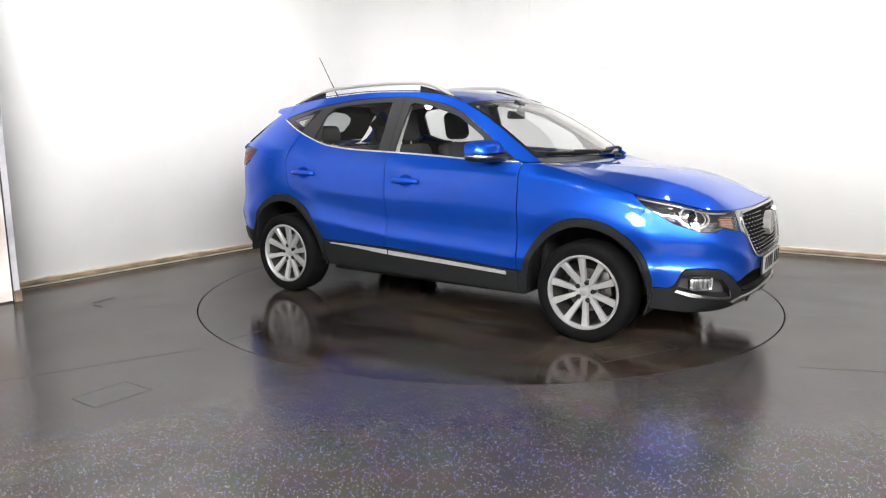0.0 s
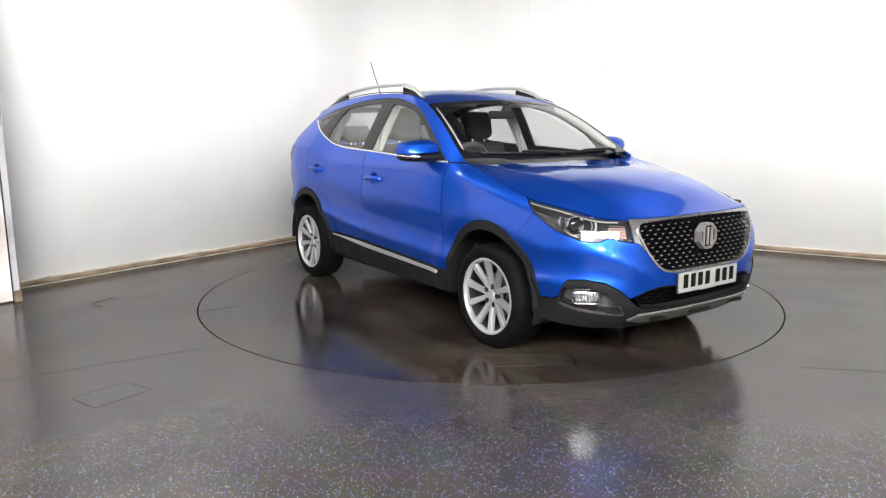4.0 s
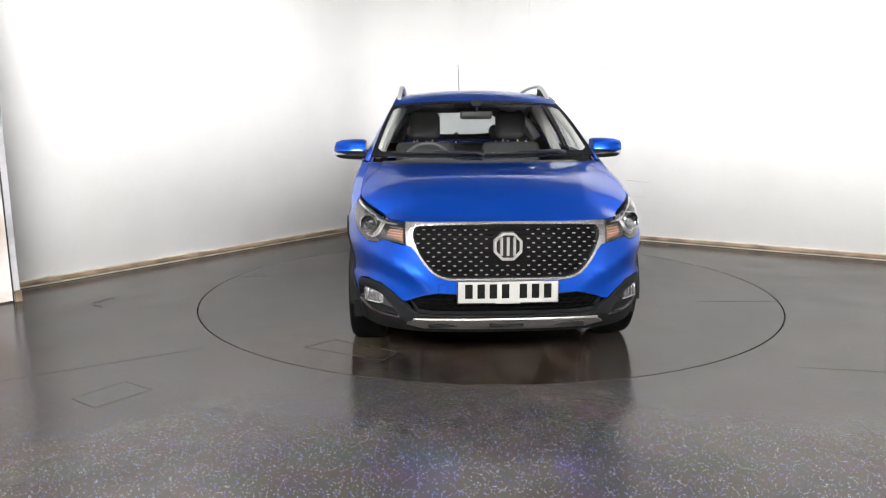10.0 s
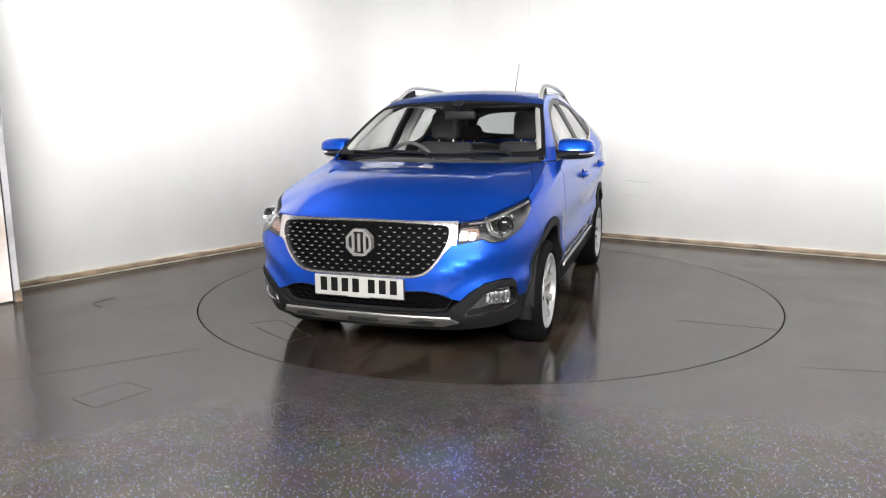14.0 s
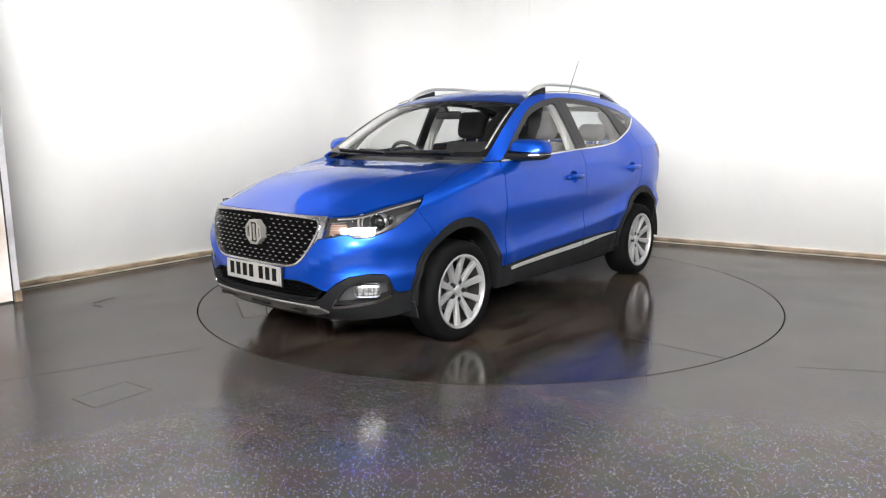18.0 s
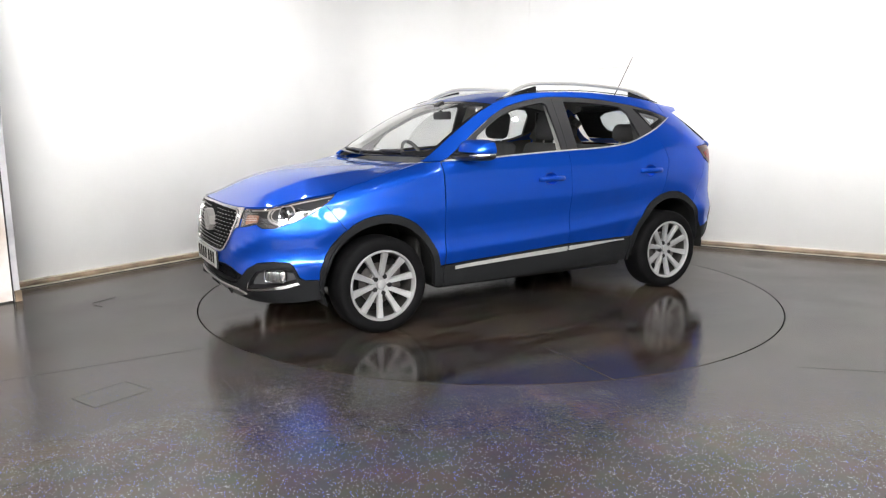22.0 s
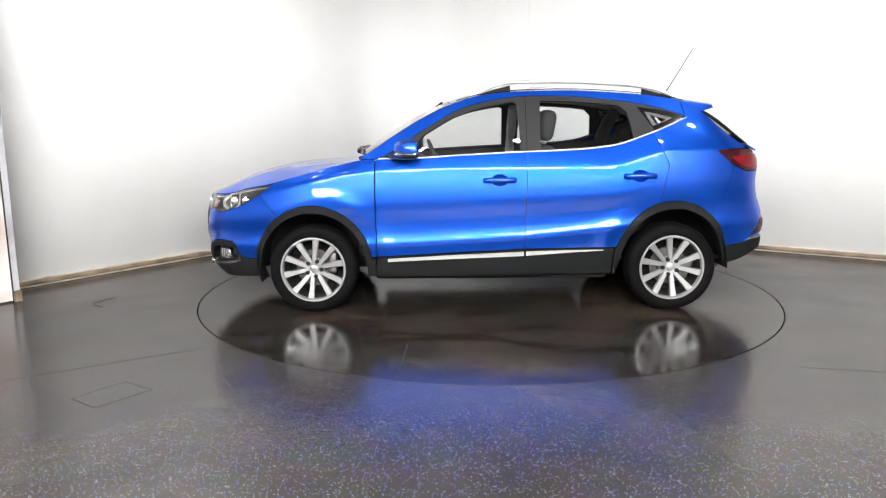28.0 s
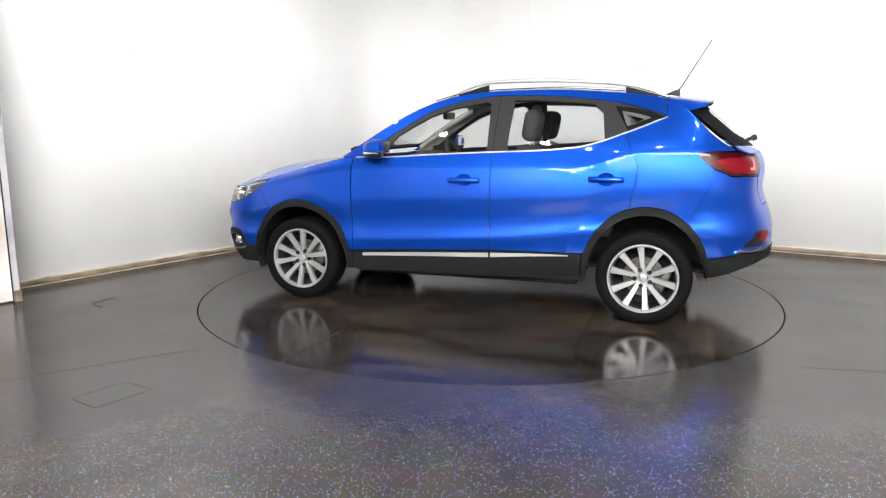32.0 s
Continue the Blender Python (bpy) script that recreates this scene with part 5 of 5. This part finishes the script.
# lower intake mesh
intake = new("lower_grille")
intake.parent = car
panel("insert", both(LOW_GR), body, "mesh", intake, off=-0.030, gap=-0.006, depth=0.0)
V, F, N = sheet(both(LOW_GR), body, off=0.002, gap=-0.003, depth=0.035)
link_mesh("rim", V, [f_ for f_ in F if len(f_) == 4], "black", intake, "", True)
net = bmesh.new()
lg = np.asarray(inset(both(LOW_GR), 0.008))
for r in range(5):
    z = 0.366 + r * 0.022
    for k in range(-8, 9):
        yv = (k + 0.5 * (r % 2)) * PX
        s_ = math.copysign(sY(abs(yv)), yv)
        if not inside(np.array([[s_, z]]), lg)[0]:
            continue
        pts = []
        for i in range(5):
            q = (i / 4 - 0.5) * PX
            sq = math.copysign(sY(abs(yv + q)), yv + q)
            pts.append(Vector(body(sq, z - 0.003 + 0.011 * (2 * q / PX) ** 2)) + Vector((-0.014, 0, 0)))
        tube_bm(pts, 0.0035, 5, bm=net)
part("mesh", net, "mesh", intake)

# number plate with plain bars in place of its characters
plate = new("number_plate")
plate.parent = car
plate["label"] = "white number plate with black bars"
part("board", box_bm((0.008, 0.525, 0.112), (2.212, 0.0, 0.484), 0.003), "plate", plate)
part("holder", box_bm((0.012, 0.535, 0.118), (2.203, 0.0, 0.480), 0.004), "black", plate)
for y in (-0.200, -0.136, -0.072, -0.008, 0.085, 0.149, 0.213):
    part("bar", box_bm((0.003, 0.040, 0.076), (2.2165, y - 0.006, 0.490), 0.001), "ink", plate)
part("holder_print", box_bm((0.003, 0.13, 0.007), (2.2092, 0.0, 0.4255), 0.0005), "plate", plate)


# ---------------------------------------------------------------- wheels
def wheel():
    w = new("wheel")
    R_, r_ = 0.319, 0.232
    prof = [(r_ - 0.004, -0.098), (r_ + 0.012, -0.108), (0.275, -0.113), (0.300, -0.104), (0.313, -0.090), (R_, -0.060), (R_ + 0.001, 0.0), (R_, 0.060), (0.313, 0.090), (0.300, 0.104), (0.275, 0.113), (r_ + 0.012, 0.108), (r_ - 0.004, 0.098)]
    tyre = part("tyre", lathe_bm(prof, 72, "Y", closed=True), "rubber", w, smooth=True)
    rim_bm = lathe_bm([(r_ + 0.004, 0.100), (r_ + 0.002, 0.108), (r_ - 0.008, 0.109), (r_ - 0.016, 0.098), (r_ - 0.018, 0.075), (r_ - 0.004, 0.075)], 72, "Y", closed=True)
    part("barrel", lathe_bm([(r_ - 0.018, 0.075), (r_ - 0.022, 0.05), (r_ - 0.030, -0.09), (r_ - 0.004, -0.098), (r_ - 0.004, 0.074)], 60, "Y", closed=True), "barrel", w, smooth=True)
    rim_ = part("rim", rim_bm, "alloy", w, smooth=True)
    # ten spokes in five pairs
    for k in range(5):
        for off in (-17.5, 17.5):
            mid = radians(78 + 72 * k)
            tip = radians(78 + 72 * k + off)
            hub_a = mid + radians(off * 0.62)
            p0 = Vector((0.036 * math.cos(hub_a), 0.064, 0.036 * math.sin(hub_a)))
            p1 = Vector((0.219 * math.cos(tip), 0.096, 0.219 * math.sin(tip)))
            d = (p1 - p0).normalized()
            side_ = d.cross(Vector((0, 1, 0))).normalized()
            b2 = bmesh.new()
            rows_ = []
            for t, wd, dp in ((0.0, 0.0140, 0.035), (0.35, 0.0165, 0.030), (0.7, 0.0195, 0.026), (1.0, 0.0245, 0.022)):
                c = p0.lerp(p1, t)
                top_ = Vector((0, 1, 0))
                rows_.append([b2.verts.new(c + side_ * (sx * wd) + top_ * sy) for sx, sy in ((-1, -dp), (-0.95, -0.003), (-0.82, 0.0), (0.82, 0.0), (0.95, -0.003), (1, -dp))])
            for ra, rb_ in zip(rows_, rows_[1:]):
                for i in range(6):
                    j = (i + 1) % 6
                    b2.faces.new((ra[i], ra[j], rb_[j], rb_[i]))
            b2.faces.new(rows_[0])
            b2.faces.new(rows_[-1])
            part("spoke", b2, "alloy", rim_, smooth=True)
    part("hub", lathe_bm([(0.074, 0.030), (0.072, 0.050), (0.066, 0.056), (0.034, 0.058), (0.030, 0.066)], 40, "Y"), "alloy", rim_, smooth=True)
    part("centre_cap", lathe_bm([(0.029, 0.066), (0.028, 0.072), (0.022, 0.075), (0.001, 0.076)], 32, "Y"), "alloy", rim_, smooth=True)
    for k in range(5):
        a = radians(114 + 72 * k)
        part("wheel_nut", lathe_bm([(0.0165, 0.050), (0.0165, 0.0690), (0.013, 0.0685), (0.0115, 0.0725), (0.001, 0.073)], 12, "Y", at=(0.055 * math.cos(a), 0.0, 0.058 * math.sin(a))), "black", rim_)
    part("brake_disc", lathe_bm([(0.135, -0.005), (0.135, 0.012), (0.085, 0.014), (0.080, 0.03)], 48, "Y"), "brake", w, smooth=True)
    # dark disc standing in for the shade behind the spokes
    part("barrel_shade", lathe_bm([(0.2, -0.06), (0.2, -0.05)], 32, "Y"), "under", w)
    cal = bmesh.new()
    box_bm((0.07, 0.07, 0.16), (-0.125, -0.005, 0.03), 0.015, None, cal)
    part("brake_caliper", cal, "brake", w, smooth=True)
    return w


w0 = wheel()
w0.parent = car
w0.matrix_basis = pose(FW, 0.772, 0.318, 0, 0, 0)
copy_thing(w0, pose(RW, 0.772, 0.318, 0, -24, 0))
copy_thing(w0, pose(FW, -0.772, 0.318, 0, 11, 180))
copy_thing(w0, pose(RW, -0.772, 0.318, 0, 37, 180))

# wheel housings, underside, mud flaps
for sd, word in SIDES:
    for wx in (FW, RW):
        b1 = bmesh.new()
        rows_ = []
        for yy in (0.865, 0.46):
            rows_.append([b1.verts.new((wx + 0.405 * math.cos(a_), yy * sd, 0.325 + 0.435 * math.sin(a_))) for a_ in np.linspace(-0.04, math.pi + 0.04, 26)])
        for i in range(25):
            b1.faces.new((rows_[0][i], rows_[0][i + 1], rows_[1][i + 1], rows_[1][i]))
        b1.faces.new(rows_[1])
        part("wheel_housing", b1, "under", car, smooth=True)
    b1 = box_bm((0.012, 0.20, 0.11), (1.688, 0.745 * sd, 0.275), 0.004, Matrix.Rotation(radians(18), 3, "Y"))
    part("front_deflector", b1, "plastic", car)
b1 = bmesh.new()
box_bm((1.70, 1.56, 0.10), (0.0, 0, 0.275), 0.02, None, b1)
box_bm((0.9, 0.90, 0.10), (1.25, 0, 0.30), 0.02, None, b1)
box_bm((0.40, 1.0, 0.06), (1.80, 0, 0.30), 0.03, None, b1)
box_bm((0.9, 0.90, 0.12), (-1.3, 0, 0.36), 0.02, None, b1)
box_bm((0.28, 1.0, 0.10), (-1.82, 0, 0.45), 0.03, None, b1)
part("underbody", b1, "under", car)
b1 = bmesh.new()
tube_bm([(-1.3, -0.7, 0.28), (-1.3, 0.7, 0.28)], 0.035, 10, bm=b1)
part("rear_axle_beam", b1, "under", car, smooth=True)
b1 = tube_bm([(-1.72, -0.1, 0.315), (-1.72, -0.08, 0.315), (-1.72, 0.50, 0.315), (-1.72, 0.52, 0.315)], [0.06, 0.085, 0.085, 0.06], 20)
part("silencer", b1, "silencer", car, smooth=True)

# ---------------------------------------------------------------- mirrors, rails, aerial, wipers
for sd, word in SIDES:
    mr = new("door_mirror")
    mr.parent = car
    rows_ = []
    for t, yy in ((0.0, 0.815), (0.12, 0.835), (0.4, 0.915), (0.7, 0.985), (0.92, 1.03), (1.0, 1.045)):
        k = {0.0: 0.86, 0.12: 0.98, 0.4: 1.0, 0.7: 0.95, 0.92: 0.78, 1.0: 0.45}[t]
        cxm, czm = 0.575 - 0.03 * t, 1.168 - 0.004 * t
        ring_ = []
        for i in range(16):
            a_ = 2 * math.pi * i / 16
            ux, uz = math.cos(a_), math.sin(a_)
            hx = 0.135 if ux > 0 else 0.030
            hz = 0.082 if uz > 0 else 0.012
            ring_.append((cxm + hx * k * math.copysign(abs(ux) ** 0.7, ux), yy * sd, czm + hz * k * math.copysign(abs(uz) ** 0.7, uz)))
        rows_.append(ring_)
    loft("cap", rows_, "paint", mr)
    rows_ = []
    for t, yy in ((0.0, 0.77), (0.15, 0.83), (0.45, 0.93), (0.75, 1.0), (0.95, 1.030), (1.0, 1.042)):
        k = {0.0: 0.9, 0.15: 1.0, 0.45: 1.0, 0.75: 0.9, 0.95: 0.6, 1.0: 0.3}[t]
        ring_ = []
        for i in range(12):
            a_ = 2 * math.pi * i / 12
            ring_.append((0.575 - 0.03 * t + 0.075 * (1 - t) ** 2 + (0.125 if math.cos(a_) > 0 else 0.035) * k * math.copysign(abs(math.cos(a_)) ** 0.7, math.cos(a_)), yy * sd, 1.134 + 0.006 * t + (0.024 if math.sin(a_) > 0 else 0.034) * k * math.sin(a_)))
        rows_.append(ring_)
    loft("base", rows_, "black", mr)
    b1 = tube_bm([(0.690, 0.955 * sd, 1.142), (0.668, 0.985 * sd, 1.143), (0.625, 1.020 * sd, 1.145), (0.54, 1.038 * sd, 1.148)], [0.005, 0.014, 0.015, 0.009], 10, 1.1)
    part("indicator", b1, "reflector", mr, "clear silver indicator strip", True)
    b1 = box_bm((0.006, 0.15, 0.085), (0.533, 0.925 * sd, 1.188), 0.002)
    part("mirror_glass", b1, "reflector", mr)
    b1 = box_bm((0.12, 0.02, 0.085), (0.64, 0.80 * sd, 1.135), 0.008)
    part("sail_cover", b1, "black", mr)
    # roof rail
    rl = new("roof_rail")
    rl.parent = car
    yb = lambda x: float(edge_y(x)) - 0.030
    zb = lambda x: float(top(x, yb(x))[2])
    line = [(0.155, 0.0), (0.06, 0.030), (-0.06, 0.056), (-0.20, 0.064), (-0.56, 0.060), (-0.90, 0.058), (-1.12, 0.054), (-1.28, 0.036), (-1.40, 0.004)]
    pts = smooth_line([(x, yb(x) * sd, zb(x) + h_) for x, h_ in line], 6)
    part("bar", tube_bm(pts, [0.012] + [0.0175] * (len(pts) - 2) + [0.012], 12, 0.75), "satin", rl, smooth=True)
    for xa, xb, ha, hb in ((0.08, -0.145, 0.008, 0.044), (-1.12, -1.34, 0.040, 0.008)):
        rows_ = []
        for t in np.linspace(0, 1, 6):
            x = xa + (xb - xa) * t
            h_ = ha + (hb - ha) * t
            rows_.append([(x, (yb(x) - 0.013) * sd, zb(x) - 0.008), (x, (yb(x) + 0.013) * sd, zb(x) - 0.008), (x, (yb(x) + 0.010) * sd, zb(x) + h_), (x, (yb(x) - 0.010) * sd, zb(x) + h_)])
        loft("foot", rows_, "plastic", rl)
    b1 = tube_bm([(x, (float(edge_y(x)) - 0.008) * sd, float(edge_low(x)) + 0.012) for x in np.linspace(0.25, -1.42, 24)], 0.0035, 6)
    part("roof_gutter", b1, "black", car, smooth=True)

aer = new("aerial")
aer.parent = car
az = float(top(-1.42, 0)[2])
loft("base", [[(-1.36, -0.004, az + 0.002), (-1.36, 0.004, az + 0.002), (-1.36, 0.003, az + 0.008), (-1.36, -0.003, az + 0.008)],
              [(-1.43, -0.020, az - 0.004), (-1.43, 0.020, az - 0.004), (-1.435, 0.009, az + 0.040), (-1.435, -0.009, az + 0.040)],
              [(-1.475, -0.018, az - 0.012), (-1.475, 0.018, az - 0.012), (-1.47, 0.008, az + 0.048), (-1.47, -0.008, az + 0.048)]], "black", aer)
part("whip", tube_bm([(-1.462, 0, az + 0.04), (-1.475, 0, az + 0.062), (-1.50, 0, az + 0.10), (-1.675, 0, 1.945)], [0.007, 0.0055, 0.0042, 0.0032], 8), "black", aer, smooth=True)

def base_x(y):
    """The windscreen's foot."""
    return 0.992 - 0.105 * (y / 0.72) ** 2


for y0, y1 in ((0.52, -0.08), (-0.04, -0.63)):
    wp = new("wiper")
    wp.parent = car
    pts = [(base_x(y), y, float(top(base_x(y), y)[2]) + 0.010) for y in np.linspace(y0 - 0.02, y1, 10)]
    part("blade", tube_bm(pts, 0.008, 6), "black", wp)
    ya = y0 + 0.03
    pts = [(base_x(ya) + 0.045, ya, float(top(base_x(ya), ya)[2]) + 0.0), (base_x(ya) + 0.035, ya - 0.04, float(top(base_x(ya), ya)[2]) + 0.016)]
    ym = (y0 + y1) / 2
    pts.append((base_x(ym) + 0.008, ym, float(top(base_x(ym), ym)[2]) + 0.022))
    part("arm", tube_bm(pts, [0.016, 0.012, 0.007], 8), "black", wp, smooth=True)

# ---------------------------------------------------------------- cabin
def seat(x, y, rear=False, width=0.50):
    st = new("rear_seat" if rear else "front_seat")
    st.parent = car
    lean = Matrix.Rotation(radians(-18 if not rear else -22), 3, "Y")
    part("cushion", box_bm((0.52, width, 0.16), (x + 0.22, y, 0.62), 0.05, None, None, 3), "cloth", st, smooth=True)
    part("backrest", box_bm((0.15, width, 0.62 if not rear else 0.55), (x - 0.10, y, 0.895 if not rear else 0.90), 0.055, lean, None, 3), "cloth", st, smooth=True)
    return st


def headrest(st, x, y, z, w=0.26, h=0.20, posts=0.065):
    part("headrest", box_bm((0.125, w, h), (x, y, z), 0.055, Matrix.Rotation(radians(-10), 3, "Y"), None, 4), "cloth", st, smooth=True)
    for dy in (-posts, posts):
        part("headrest_post", tube_bm([(x + 0.015, y + dy, z - h / 2 - 0.065), (x + 0.005, y + dy, z - h / 2 + 0.02)], 0.0075, 8), "satin", st)


for y in (0.37, -0.37):
    st = seat(-0.24, y)
    headrest(st, -0.44, y, 1.335, 0.26, 0.235)
bench = seat(-1.02, 0.0, True, 1.22)
for y, h in ((0.40, 0.15), (-0.40, 0.15)):
    headrest(bench, -1.24, y, 1.265, 0.26, h, 0.06)
dash = new("dashboard")
dash.parent = car
rows_ = []
for y in np.linspace(-0.70, 0.70, 13):
    b_ = 0.035 * math.exp(-((y + 0.37) / 0.16) ** 2)
    xx = 0.86 - 0.08 * (y / 0.7) ** 2
    rows_.append([(xx, y, 1.075), (0.70, y, 1.085 + b_), (0.56, y, 1.085 + b_), (0.47, y, 1.02 + b_), (0.50, y, 0.75), (0.80, y, 0.70)])
loft("top_pad", rows_, "dash", dash)
sw = new("steering_wheel")
sw.parent = car
tilt_ = Matrix.Translation((0.40, -0.37, 1.045)) @ Matrix.Rotation(radians(-66), 4, "Y")
ringp = [tilt_ @ Vector((0.178 * math.cos(a_), 0.178 * math.sin(a_), 0)) for a_ in np.linspace(0, 2 * math.pi, 37)]
part("rim", tube_bm(ringp, 0.0155, 10), "dash", sw, smooth=True)
hb = bmesh.new()
box_bm((0.12, 0.14, 0.05), (0, 0, 0), 0.02, None, hb)
box_bm((0.05, 0.33, 0.02), (0, 0, 0), 0.006, None, hb)
box_bm((0.17, 0.04, 0.02), (-0.09, 0, 0), 0.006, None, hb)
bmesh.ops.transform(hb, matrix=tilt_, verts=hb.verts)
part("hub", hb, "dash", sw, smooth=True)
vm = new("rear_view_mirror")
vm.parent = car
part("shell", box_bm((0.035, 0.24, 0.062), (0.345, 0.0, 1.415), 0.014, None, None, 3), "black", vm, smooth=True)
part("stalk", tube_bm([(0.355, 0, 1.44), (0.39, 0, 1.495)], 0.012, 8), "black", vm)
part("sensor_box", box_bm((0.07, 0.07, 0.02), (0.375, 0.0, 1.502), 0.008, Matrix.Rotation(radians(34), 3, "Y")), "black", vm)
for sd, word in SIDES:
    # inner pillar trims and headlining edge
    pts = [(x, (float(edge_y(x)) - 0.035) * sd, float(edge_low(x)) - 0.03) for x in np.linspace(0.86, 0.30, 12)]
    part("pillar_trim", tube_bm(pts, 0.026, 8, 1.0), "trim", car, smooth=True)
    pts = [(-0.27, 0.755 * sd, 1.10), (-0.275, 0.665 * sd, 1.30), (-0.28, 0.55 * sd, 1.49)]
    part("belt_pillar_trim", tube_bm(pts, 0.042, 8, 1.0), "trim", car, smooth=True)
    pts = [(-1.10, 0.71 * sd, 1.20), (-1.14, 0.63 * sd, 1.34), (-1.18, 0.53 * sd, 1.44)]
    part("rear_pillar_trim", tube_bm(pts, 0.055, 8, 1.0), "dash", car, smooth=True)
    pts = [(-1.36, 0.62 * sd, 1.20), (-1.50, 0.54 * sd, 1.38)]
    part("tail_pillar_trim", tube_bm(pts, 0.06, 8, 1.0), "dash", car, smooth=True)
lin = [(0.30, 0.0), (0.28, 0.5)] + edge_pts(0.26, -1.50, 22, 0.975)
lin = lin + [(x, -y) for x, y in reversed(lin[1:])]
panel("headlining", lin, top, "trim", car, off=-0.03, gap=0.0, depth=0.0, step=0.08)
for y in (0.33, -0.33):
    part("sun_visor", box_bm((0.12, 0.30, 0.014), (0.20, y * 0.95, 1.500), 0.005, Matrix.Rotation(radians(20), 3, "Y")), "trim", car)
part("parcel_shelf", box_bm((0.5, 1.2, 0.03), (-1.55, 0, 1.10), 0.01), "dash", car)
part("cabin_floor", box_bm((2.6, 1.4, 0.03), (-0.4, 0, 0.36), 0.01), "under", car)
part("firewall", box_bm((0.05, 1.45, 0.62), (0.95, 0, 0.70), 0.02), "under", car)
part("tail_wall", box_bm((0.05, 1.2, 0.6), (-1.95, 0, 0.75), 0.02), "under", car)


# ---------------------------------------------------------------- what moves
TURN = [(0.0, -30.71), (1.0, -36.06), (2.0, -41.41), (3.0, -46.83), (5.0, -57.55), (7.0, -68.13), (9.0, -78.72), (11.0, -89.36), (13.0, -99.99), (15.0, -110.57), (17.0, -120.99),
        (19.0, -131.32), (21.0, -141.63), (23.0, -151.62), (25.0, -161.73), (27.0, -171.63), (29.0, -181.05), (31.0, -190.50), (32.0, -195.20)]
heading = curve([(t, a) for t, a in TURN])
OFF_X, OFF_Y = -0.0067, -0.1057


def motions():
    """Car and deck turn together, at about five degrees a second."""
    car_rows, deck_rows = [], []
    for k in range(33):
        a = float(heading(k))
        c, s = math.cos(radians(a)), math.sin(radians(a))
        car_rows.append((float(k), pose(c * OFF_X - s * OFF_Y, s * OFF_X + c * OFF_Y, 0, 0, 0, a)))
        deck_rows.append((float(k), pose(0, 0, 0, 0, 0, a)))
    walk(car, car_rows)
    walk(turntable, deck_rows)


motions()
